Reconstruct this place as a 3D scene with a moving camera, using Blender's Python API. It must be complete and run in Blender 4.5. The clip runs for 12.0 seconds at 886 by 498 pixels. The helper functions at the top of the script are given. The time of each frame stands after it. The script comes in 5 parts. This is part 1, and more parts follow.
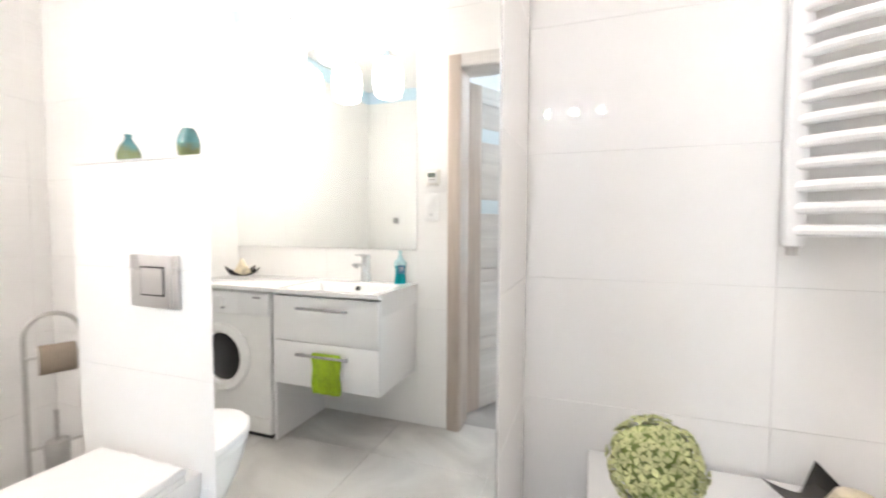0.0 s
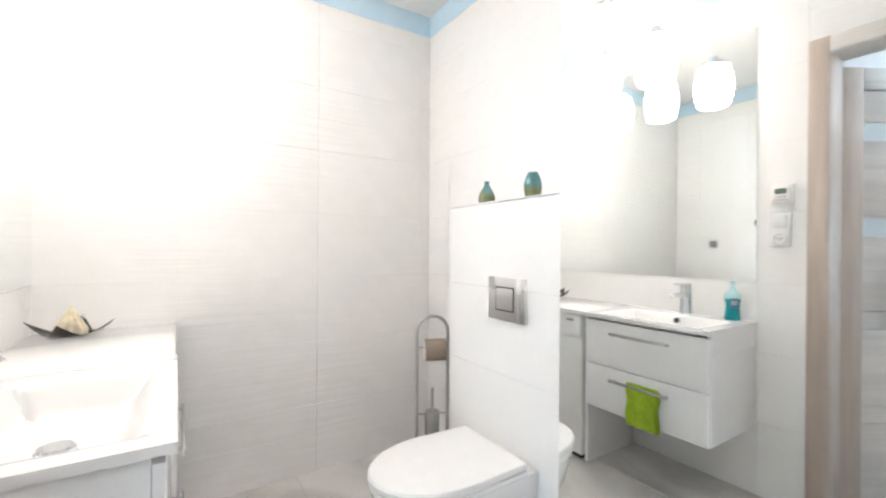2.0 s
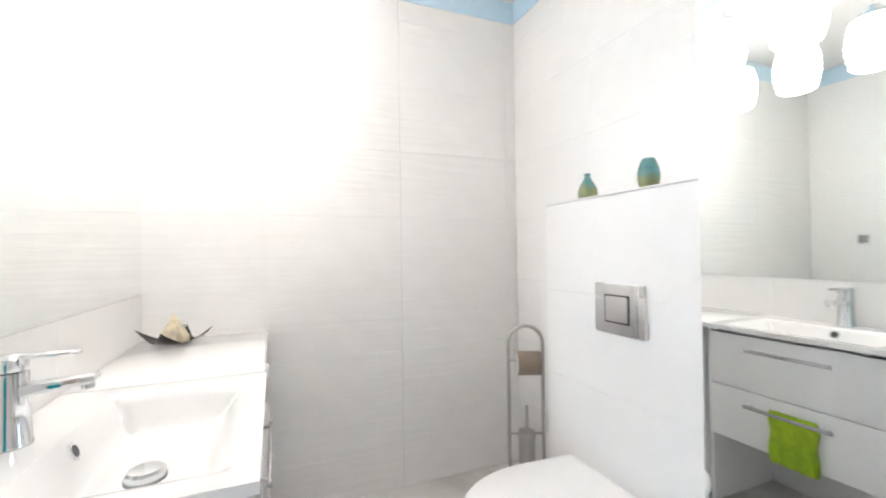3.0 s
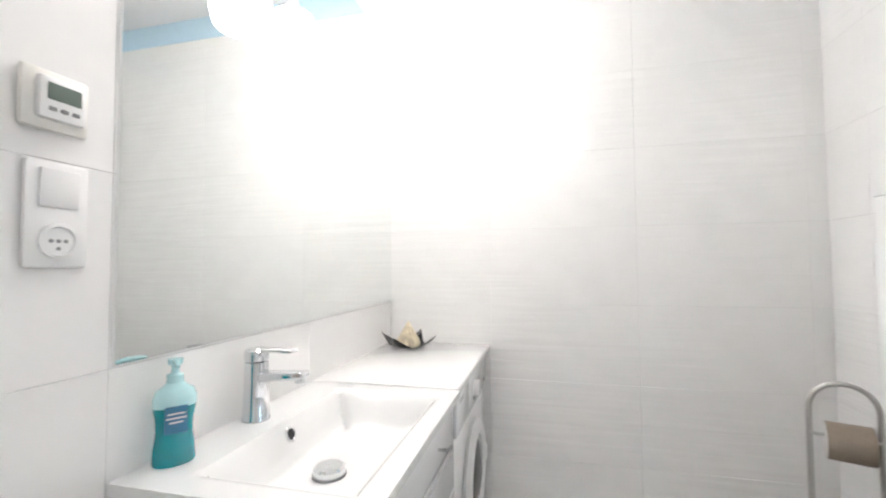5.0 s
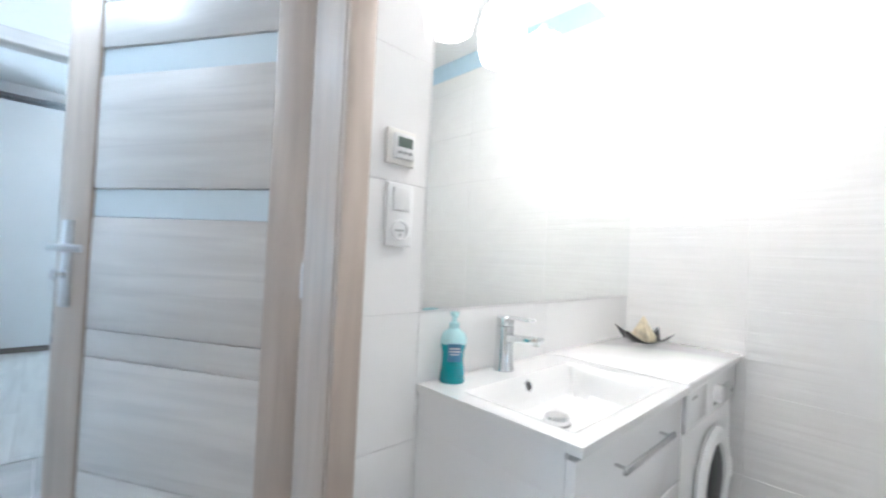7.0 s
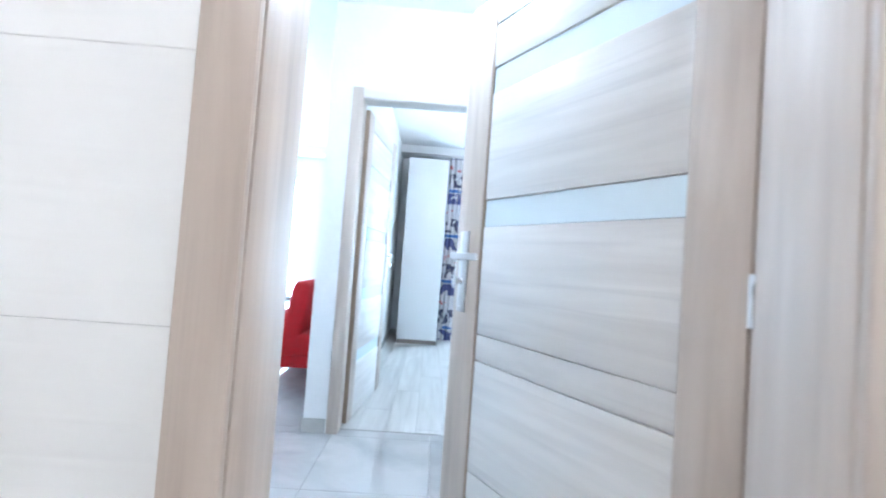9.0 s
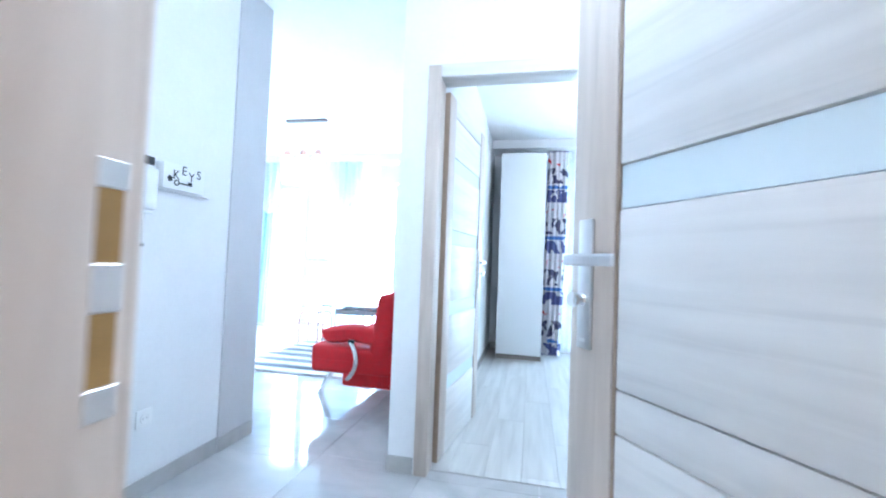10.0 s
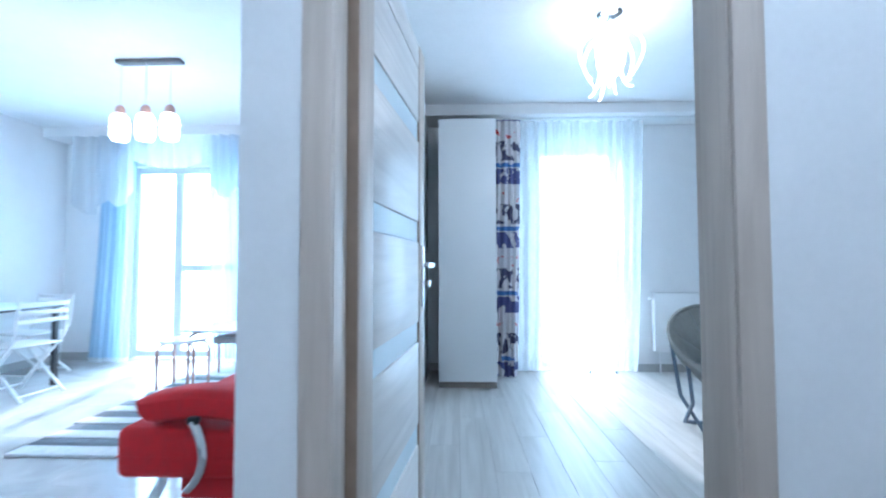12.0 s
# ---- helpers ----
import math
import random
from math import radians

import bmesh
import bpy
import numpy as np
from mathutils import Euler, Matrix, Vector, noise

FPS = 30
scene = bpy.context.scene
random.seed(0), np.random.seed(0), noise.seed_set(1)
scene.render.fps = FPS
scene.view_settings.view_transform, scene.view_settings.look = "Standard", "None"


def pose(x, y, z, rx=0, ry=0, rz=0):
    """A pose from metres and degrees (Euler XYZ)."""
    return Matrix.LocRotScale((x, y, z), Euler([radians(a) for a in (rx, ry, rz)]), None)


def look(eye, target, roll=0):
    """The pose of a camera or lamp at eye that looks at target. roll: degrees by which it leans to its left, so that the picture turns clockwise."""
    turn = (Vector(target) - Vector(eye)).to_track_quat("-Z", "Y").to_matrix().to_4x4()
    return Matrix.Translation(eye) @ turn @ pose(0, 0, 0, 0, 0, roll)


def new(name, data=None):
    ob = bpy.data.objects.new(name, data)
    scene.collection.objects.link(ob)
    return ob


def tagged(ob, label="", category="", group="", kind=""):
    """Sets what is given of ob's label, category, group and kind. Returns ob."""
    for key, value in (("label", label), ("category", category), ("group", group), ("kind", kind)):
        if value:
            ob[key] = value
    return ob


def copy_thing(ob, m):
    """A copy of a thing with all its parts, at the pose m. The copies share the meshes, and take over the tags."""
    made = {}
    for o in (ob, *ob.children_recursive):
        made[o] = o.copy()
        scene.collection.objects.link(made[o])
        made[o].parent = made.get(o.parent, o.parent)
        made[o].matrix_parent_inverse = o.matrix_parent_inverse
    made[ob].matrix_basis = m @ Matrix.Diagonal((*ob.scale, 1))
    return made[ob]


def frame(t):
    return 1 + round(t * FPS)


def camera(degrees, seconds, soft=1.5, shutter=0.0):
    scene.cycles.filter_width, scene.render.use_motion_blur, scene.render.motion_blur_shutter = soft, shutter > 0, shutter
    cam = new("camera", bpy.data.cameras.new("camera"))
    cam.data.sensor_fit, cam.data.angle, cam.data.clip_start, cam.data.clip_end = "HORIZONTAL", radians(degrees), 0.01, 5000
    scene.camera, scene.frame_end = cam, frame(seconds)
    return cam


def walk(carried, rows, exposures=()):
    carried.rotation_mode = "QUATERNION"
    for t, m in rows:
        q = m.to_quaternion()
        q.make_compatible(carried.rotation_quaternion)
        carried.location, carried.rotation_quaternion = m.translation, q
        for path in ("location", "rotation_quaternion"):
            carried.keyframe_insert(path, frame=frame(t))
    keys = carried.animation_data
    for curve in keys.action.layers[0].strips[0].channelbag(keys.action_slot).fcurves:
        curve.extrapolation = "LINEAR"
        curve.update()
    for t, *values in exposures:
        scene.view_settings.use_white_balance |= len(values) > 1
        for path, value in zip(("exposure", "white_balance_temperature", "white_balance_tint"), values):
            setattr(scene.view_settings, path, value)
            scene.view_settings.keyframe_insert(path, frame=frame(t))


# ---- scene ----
cam = camera(93.65, 12.0, soft=2.0, shutter=0.4)
PATH = [
    (0, (0.315, 0.332, 1.124), (-0.352, 2.215, 1.024), 0.3),
    (0.5, (0.301, 0.303, 1.131), (-0.710, 2.028, 1.066), -0.5),
    (1, (0.284, 0.256, 1.138), (-1.027, 1.766, 1.107), -0.9),
    (1.5, (0.299, 0.206, 1.137), (-1.231, 1.494, 1.140), 0.1),
    (2, (0.243, 0.192, 1.146), (-1.441, 1.271, 1.143), 0.4),
    (2.5, (0.146, 0.179, 1.157), (-1.616, 1.124, 1.155), 0.3),
    (3, (0.077, 0.218, 1.147), (-1.775, 0.973, 1.162), -0.8),
    (5, (-0.060, 0.432, 1.161), (-2.002, -0.041, 1.243), -0.4),
    (5.5, (-0.064, 0.495, 1.165), (-1.906, -0.281, 1.255), 0.5),
    (6, (-0.018, 0.536, 1.155), (-1.731, -0.492, 1.250), 1.5),
    (6.5, (0.030, 0.569, 1.145), (-1.548, -0.655, 1.237), 2.2),
    (7, (0.108, 0.553, 1.141), (-1.272, -0.894, 1.180), 2.7),
    (7.5, (0.185, 0.552, 1.104), (-0.893, -1.132, 1.153), 2.1),
    (9.5, (0.164, -0.000, 1.091), (0.390, -1.987, 1.147), 3.8),
    (10, (0.172, -0.250, 1.098), (0.590, -2.204, 1.169), 2.2),
    (10.5, (0.235, -0.501, 1.112), (0.716, -2.441, 1.201), 1.4),
    (11, (0.285, -0.804, 1.107), (0.741, -2.749, 1.206), 1.0),
    (11.5, (0.347, -1.125, 1.095), (0.649, -3.100, 1.185), 0.6),
    (12, (0.395, -1.468, 1.119), (0.461, -3.466, 1.193), -0.1),
]
EXPOSURES = [(0.0, 1.6, 6750, 15), (0.5, 1.52, 6750, 15), (1.5, 1.37, 6600, 14), (2.5, 1.22, 6450, 13), (5.0, 1.14, 6300, 13), (6.0, 1.14, 6250, 12), (7.0, 1.14, 6000, 11),
             (7.5, 1.2, 5800, 11), (9.5, 1.76, 5850, 12), (10.0, 1.66, 5650, 12), (10.5, 1.52, 5450, 11), (11.0, 1.3, 5450, 11), (11.5, 1.0, 5450, 11), (12.0, 0.77, 5450, 11)]
walk(cam, [(t, look(eye, target, roll)) for t, eye, target, roll in PATH], EXPOSURES)

# ---- world, sun and daylight ----
world = bpy.data.worlds.new("sky")
scene.world = world
world.use_nodes = True
wn = world.node_tree
sky = wn.nodes.new("ShaderNodeTexSky")
sky.sky_type, sky.sun_disc = "NISHITA", False
sky.dust_density = 0.2
sky.sun_elevation, sky.sun_rotation = radians(43), radians(172)
wn.links.new(sky.outputs[0], wn.nodes["Background"].inputs[0])
wn.nodes["Background"].inputs[1].default_value = 0.14

sun = new("sun", bpy.data.lights.new("sun", "SUN"))
sun.data.energy, sun.data.angle, sun.data.color = 2.6, radians(0.5), (1.0, 0.95, 0.88)
sun.matrix_world = look((0, 0, 0), (-math.sin(radians(8)) * math.cos(radians(43)), math.cos(radians(8)) * math.cos(radians(43)), -math.sin(radians(43))))

DAY = (0.5, 0.78, 1.0)


def window_light(name, x, z, w, h, y, watts):
    """The sky's light in a window's opening, shining into the room."""
    lamp = new(name, bpy.data.lights.new(name, "AREA"))
    lamp.data.shape, lamp.data.size, lamp.data.size_y = "RECTANGLE", w, h
    lamp.data.energy, lamp.data.color = watts, DAY
    lamp.matrix_world = pose(x, y, z, 90, 0, 0)


# ---- materials ----
def shader(name, color, rough=0.5, metal=0.0, bump=0.0, scale=20.0, vary=0.06, stretch=(1, 1, 1), spec=0.5, coat=0.0, fine=0.0):
    """A plain surface with colour variation at two scales and fine relief."""
    m = bpy.data.materials.new(name)
    m.use_nodes = True
    t = m.node_tree
    b = t.nodes["Principled BSDF"]
    b.inputs["Roughness"].default_value, b.inputs["Metallic"].default_value = rough, metal
    b.inputs["Specular IOR Level"].default_value, b.inputs["Coat Weight"].default_value = spec, coat
    tc = t.nodes.new("ShaderNodeTexCoord")
    mp = t.nodes.new("ShaderNodeMapping")
    mp.inputs["Scale"].default_value = stretch
    t.links.new(tc.outputs["Object"], mp.inputs[0])
    n1 = t.nodes.new("ShaderNodeTexNoise")
    n1.inputs["Scale"].default_value, n1.inputs["Detail"].default_value = scale, 6
    n2 = t.nodes.new("ShaderNodeTexNoise")
    n2.inputs["Scale"].default_value, n2.inputs["Detail"].default_value = scale * 0.12, 3
    for n in (n1, n2):
        t.links.new(mp.outputs[0], n.inputs["Vector"])
    mix = t.nodes.new("ShaderNodeMix")
    mix.data_type = "FLOAT"
    mix.inputs[0].default_value = 0.5
    t.links.new(n1.outputs["Fac"], mix.inputs[2])
    t.links.new(n2.outputs["Fac"], mix.inputs[3])
    ramp = t.nodes.new("ShaderNodeValToRGB")
    lo = [max(0, c * (1 - vary * 1.6)) for c in color]
    hi = [min(1, c * (1 + vary)) for c in color]
    ramp.color_ramp.elements[0].position, ramp.color_ramp.elements[1].position = 0.3, 0.7
    ramp.color_ramp.elements[0].color, ramp.color_ramp.elements[1].color = (*lo, 1), (*hi, 1)
    t.links.new(mix.outputs[0], ramp.inputs[0])
    t.links.new(ramp.outputs[0], b.inputs["Base Color"])
    rr = t.nodes.new("ShaderNodeMapRange")
    rr.inputs[3].default_value, rr.inputs[4].default_value = max(0.02, rough * 0.8), min(1, rough * 1.2)
    t.links.new(n2.outputs["Fac"], rr.inputs[0])
    t.links.new(rr.outputs[0], b.inputs["Roughness"])
    if bump:
        bp = t.nodes.new("ShaderNodeBump")
        bp.inputs["Strength"].default_value, bp.inputs["Distance"].default_value = bump, 0.004
        t.links.new(n1.outputs["Fac"], bp.inputs["Height"])
        t.links.new(bp.outputs[0], b.inputs["Normal"])
    return m


def two_glazes(name, upper, lower):
    """Glossy ceramic whose upper glaze has run down over a lower one in an uneven line."""
    m = shader(name, upper, 0.07, vary=0.3, scale=16, coat=0.6)
    t = m.node_tree
    b = t.nodes["Principled BSDF"]
    top = b.inputs["Base Color"].links[0].from_socket
    tc = t.nodes.new("ShaderNodeTexCoord")
    sep = t.nodes.new("ShaderNodeSeparateXYZ")
    t.links.new(tc.outputs["Object"], sep.inputs[0])
    n = t.nodes.new("ShaderNodeTexNoise")
    n.inputs["Scale"].default_value, n.inputs["Detail"].default_value = 22, 3
    t.links.new(tc.outputs["Object"], n.inputs["Vector"])
    edge = t.nodes.new("ShaderNodeMath")
    edge.operation, edge.inputs[1].default_value = "MULTIPLY_ADD", 0.07
    t.links.new(n.outputs["Fac"], edge.inputs[0])
    t.links.new(sep.outputs[2], edge.inputs[2])
    r = t.nodes.new("ShaderNodeMapRange")
    r.interpolation_type = "SMOOTHSTEP"
    r.inputs[1].default_value, r.inputs[2].default_value = 0.072, 0.108
    t.links.new(edge.outputs[0], r.inputs[0])
    mix = t.nodes.new("ShaderNodeMix")
    mix.data_type = "RGBA"
    mix.inputs[6].default_value = (*lower, 1)
    t.links.new(r.outputs[0], mix.inputs[0])
    t.links.new(top, mix.inputs[7])
    t.links.new(mix.outputs[2], b.inputs["Base Color"])
    return m


def wavy_tile(name, color, rough=0.12):
    """Glossy glazed wall tile with a soft horizontal ripple in its surface."""
    m = shader(name, color, rough, vary=0.02, scale=9, spec=0.9)
    t = m.node_tree
    b = t.nodes["Principled BSDF"]
    tc = t.nodes.new("ShaderNodeNewGeometry")
    mp = t.nodes.new("ShaderNodeMapping")
    mp.inputs["Scale"].default_value = (0.9, 0.9, 15)
    t.links.new(tc.outputs["Position"], mp.inputs[0])
    n = t.nodes.new("ShaderNodeTexNoise")
    n.inputs["Scale"].default_value, n.inputs["Detail"].default_value, n.inputs["Distortion"].default_value = 2.4, 1.0, 0.4
    t.links.new(mp.outputs[0], n.inputs["Vector"])
    bp = t.nodes.new("ShaderNodeBump")
    bp.inputs["Strength"].default_value, bp.inputs["Distance"].default_value = 0.42, 0.006
    t.links.new(n.outputs["Fac"], bp.inputs["Height"])
    t.links.new(bp.outputs[0], b.inputs["Normal"])
    return m


def wood(name, light, dark, axis, rough=0.45, grain=9.0, bump=0.15):
    """Pale wood with long grain along one axis, each piece a little different."""
    m = bpy.data.materials.new(name)
    m.use_nodes = True
    t = m.node_tree
    b = t.nodes["Principled BSDF"]
    tc = t.nodes.new("ShaderNodeTexCoord")
    oi = t.nodes.new("ShaderNodeObjectInfo")
    add = t.nodes.new("ShaderNodeVectorMath")
    add.operation = "MULTIPLY_ADD"
    add.inputs[1].default_value = (7.3, 5.1, 9.7)
    t.links.new(oi.outputs["Random"], add.inputs[0])
    t.links.new(tc.outputs["Object"], add.inputs[2])
    mp = t.nodes.new("ShaderNodeMapping")
    s = [1.0, 1.0, 1.0]
    s["xyz".index(axis)] = 0.09
    mp.inputs["Scale"].default_value = s
    t.links.new(add.outputs[0], mp.inputs[0])
    n1 = t.nodes.new("ShaderNodeTexNoise")
    n1.inputs["Scale"].default_value, n1.inputs["Detail"].default_value, n1.inputs["Distortion"].default_value = grain * 2.2, 8, 0.6
    n2 = t.nodes.new("ShaderNodeTexNoise")
    n2.inputs["Scale"].default_value, n2.inputs["Detail"].default_value, n2.inputs["Distortion"].default_value = grain * 0.5, 3, 1.2
    for n in (n1, n2):
        t.links.new(mp.outputs[0], n.inputs["Vector"])
    mix = t.nodes.new("ShaderNodeMix")
    mix.data_type = "FLOAT"
    mix.inputs[0].default_value = 0.45
    t.links.new(n1.outputs["Fac"], mix.inputs[2])
    t.links.new(n2.outputs["Fac"], mix.inputs[3])
    ramp = t.nodes.new("ShaderNodeValToRGB")
    ramp.color_ramp.elements[0].position, ramp.color_ramp.elements[1].position = 0.34, 0.62
    ramp.color_ramp.elements[0].color, ramp.color_ramp.elements[1].color = (*dark, 1), (*light, 1)
    t.links.new(mix.outputs[0], ramp.inputs[0])
    fine = t.nodes.new("ShaderNodeMapping")
    fine.inputs["Scale"].default_value = [c * (0.35 if c < 0.5 else 1.0) for c in s]
    t.links.new(add.outputs[0], fine.inputs[0])
    n3 = t.nodes.new("ShaderNodeTexNoise")
    n3.inputs["Scale"].default_value, n3.inputs["Detail"].default_value, n3.inputs["Distortion"].default_value = grain * 4.5, 4, 0.3
    t.links.new(fine.outputs[0], n3.inputs["Vector"])
    streak = t.nodes.new("ShaderNodeMapRange")
    streak.inputs[1].default_value, streak.inputs[2].default_value = 0.58, 0.74
    streak.inputs[3].default_value, streak.inputs[4].default_value = 0.0, 0.32
    t.links.new(n3.outputs["Fac"], streak.inputs[0])
    vein = t.nodes.new("ShaderNodeMix")
    vein.data_type = "RGBA"
    vein.inputs[7].default_value = (*[c * 0.72 for c in dark], 1)
    t.links.new(streak.outputs[0], vein.inputs[0])
    t.links.new(ramp.outputs[0], vein.inputs[6])
    t.links.new(vein.outputs[2], b.inputs["Base Color"])
    b.inputs["Roughness"].default_value = rough
    bp = t.nodes.new("ShaderNodeBump")
    bp.inputs["Strength"].default_value, bp.inputs["Distance"].default_value = bump, 0.002
    t.links.new(n1.outputs["Fac"], bp.inputs["Height"])
    t.links.new(bp.outputs[0], b.inputs["Normal"])
    return m


def marble(name, base, vein, rough):
    """Polished pale stone-look floor tile with cloudy veins."""
    m = shader(name, base, rough, vary=0.05, scale=6)
    t = m.node_tree
    b = t.nodes["Principled BSDF"]
    g = t.nodes.new("ShaderNodeNewGeometry")
    n = t.nodes.new("ShaderNodeTexNoise")
    n.inputs["Scale"].default_value, n.inputs["Detail"].default_value, n.inputs["Distortion"].default_value = 1.7, 9, 1.4
    t.links.new(g.outputs["Position"], n.inputs["Vector"])
    r = t.nodes.new("ShaderNodeValToRGB")
    r.color_ramp.elements[0].position, r.color_ramp.elements[1].position = 0.36, 0.6
    r.color_ramp.elements[0].color, r.color_ramp.elements[1].color = (*vein, 1), (*base, 1)
    t.links.new(n.outputs["Fac"], r.inputs[0])
    t.links.new(r.outputs[0], b.inputs["Base Color"])
    return m


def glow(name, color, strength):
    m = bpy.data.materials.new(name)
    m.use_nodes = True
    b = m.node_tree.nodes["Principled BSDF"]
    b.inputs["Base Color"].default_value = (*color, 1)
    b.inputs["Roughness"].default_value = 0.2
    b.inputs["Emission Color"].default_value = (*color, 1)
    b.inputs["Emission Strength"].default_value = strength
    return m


def clear(name, color, rough=0.0, ior=1.45):
    m = bpy.data.materials.new(name)
    m.use_nodes = True
    b = m.node_tree.nodes["Principled BSDF"]
    b.inputs["Base Color"].default_value = (*color, 1)
    b.inputs["Transmission Weight"].default_value = 1.0
    b.inputs["Roughness"].default_value, b.inputs["IOR"].default_value = rough, ior
    return m


def sheer(name, color, through_part):
    """Thin curtain cloth that lets part of the light straight through."""
    m = bpy.data.materials.new(name)
    m.use_nodes = True
    t = m.node_tree
    b = t.nodes["Principled BSDF"]
    out = t.nodes["Material Output"]
    b.inputs["Base Color"].default_value, b.inputs["Roughness"].default_value = (*color, 1), 0.9
    tr = t.nodes.new("ShaderNodeBsdfTransparent")
    tl = t.nodes.new("ShaderNodeBsdfTranslucent")
    tl.inputs[0].default_value = (*color, 1)
    m1 = t.nodes.new("ShaderNodeMixShader")
    m1.inputs[0].default_value = 0.5
    t.links.new(b.outputs[0], m1.inputs[1])
    t.links.new(tl.outputs[0], m1.inputs[2])
    m2 = t.nodes.new("ShaderNodeMixShader")
    w = t.nodes.new("ShaderNodeTexNoise")
    w.inputs["Scale"].default_value = 30
    r = t.nodes.new("ShaderNodeMapRange")
    r.inputs[3].default_value, r.inputs[4].default_value = through_part * 0.7, min(1, through_part * 1.3)
    t.links.new(w.outputs["Fac"], r.inputs[0])
    t.links.new(r.outputs[0], m2.inputs[0])
    t.links.new(m1.outputs[0], m2.inputs[1])
    t.links.new(tr.outputs[0], m2.inputs[2])
    t.links.new(m2.outputs[0], out.inputs[0])
    return m


def printed_cloth(name):
    """White curtain cloth printed with navy, blue and red blotches in rows."""
    m = bpy.data.materials.new(name)
    m.use_nodes = True
    t = m.node_tree
    b = t.nodes["Principled BSDF"]
    b.inputs["Roughness"].default_value = 0.9
    tc = t.nodes.new("ShaderNodeTexCoord")
    mp = t.nodes.new("ShaderNodeMapping")
    mp.inputs["Scale"].default_value = (7, 1, 4)
    t.links.new(tc.outputs["Object"], mp.inputs[0])
    sep = t.nodes.new("ShaderNodeSeparateXYZ")
    t.links.new(tc.outputs["Object"], sep.inputs[0])

    def blot(scale, cut, seed, low, high):
        n = t.nodes.new("ShaderNodeTexNoise")
        n.noise_dimensions = "4D"
        n.inputs["W"].default_value = seed
        n.inputs["Scale"].default_value, n.inputs["Detail"].default_value = scale, 4
        t.links.new(mp.outputs[0], n.inputs["Vector"])
        c = t.nodes.new("ShaderNodeMath")
        c.operation = "GREATER_THAN"
        c.inputs[1].default_value = cut
        t.links.new(n.outputs["Fac"], c.inputs[0])
        z = t.nodes.new("ShaderNodeMath")
        z.operation = "FLOORED_MODULO"
        z.inputs[1].default_value = 0.64
        t.links.new(sep.outputs[2], z.inputs[0])
        a = t.nodes.new("ShaderNodeMath")
        a.operation = "GREATER_THAN"
        a.inputs[1].default_value = low
        d = t.nodes.new("ShaderNodeMath")
        d.operation = "LESS_THAN"
        d.inputs[1].default_value = high
        t.links.new(z.outputs[0], a.inputs[0])
        t.links.new(z.outputs[0], d.inputs[0])
        e = t.nodes.new("ShaderNodeMath")
        e.operation = "MULTIPLY"
        t.links.new(a.outputs[0], e.inputs[0])
        t.links.new(d.outputs[0], e.inputs[1])
        f = t.nodes.new("ShaderNodeMath")
        f.operation = "MULTIPLY"
        t.links.new(e.outputs[0], f.inputs[0])
        t.links.new(c.outputs[0], f.inputs[1])
        return f

    base = None
    for scale, cut, seed, low, high, col in ((2.2, 0.45, 1, 0.0, 0.16, (0.1, 0.11, 0.27)), (2.8, 0.51, 5, 0.24, 0.44, (0.08, 0.08, 0.15)),
                                             (1.8, 0.42, 9, 0.17, 0.215, (0.09, 0.2, 0.5)), (3.0, 0.6, 3, 0.46, 0.56, (0.6, 0.03, 0.04))):
        f = blot(scale, cut, seed, low, high)
        mx = t.nodes.new("ShaderNodeMix")
        mx.data_type = "RGBA"
        t.links.new(f.outputs[0], mx.inputs[0])
        if base is None:
            mx.inputs[6].default_value = (0.72, 0.7, 0.72, 1)
        else:
            t.links.new(base.outputs[2], mx.inputs[6])
        mx.inputs[7].default_value = (*col, 1)
        base = mx
    t.links.new(base.outputs[2], b.inputs["Base Color"])
    return m


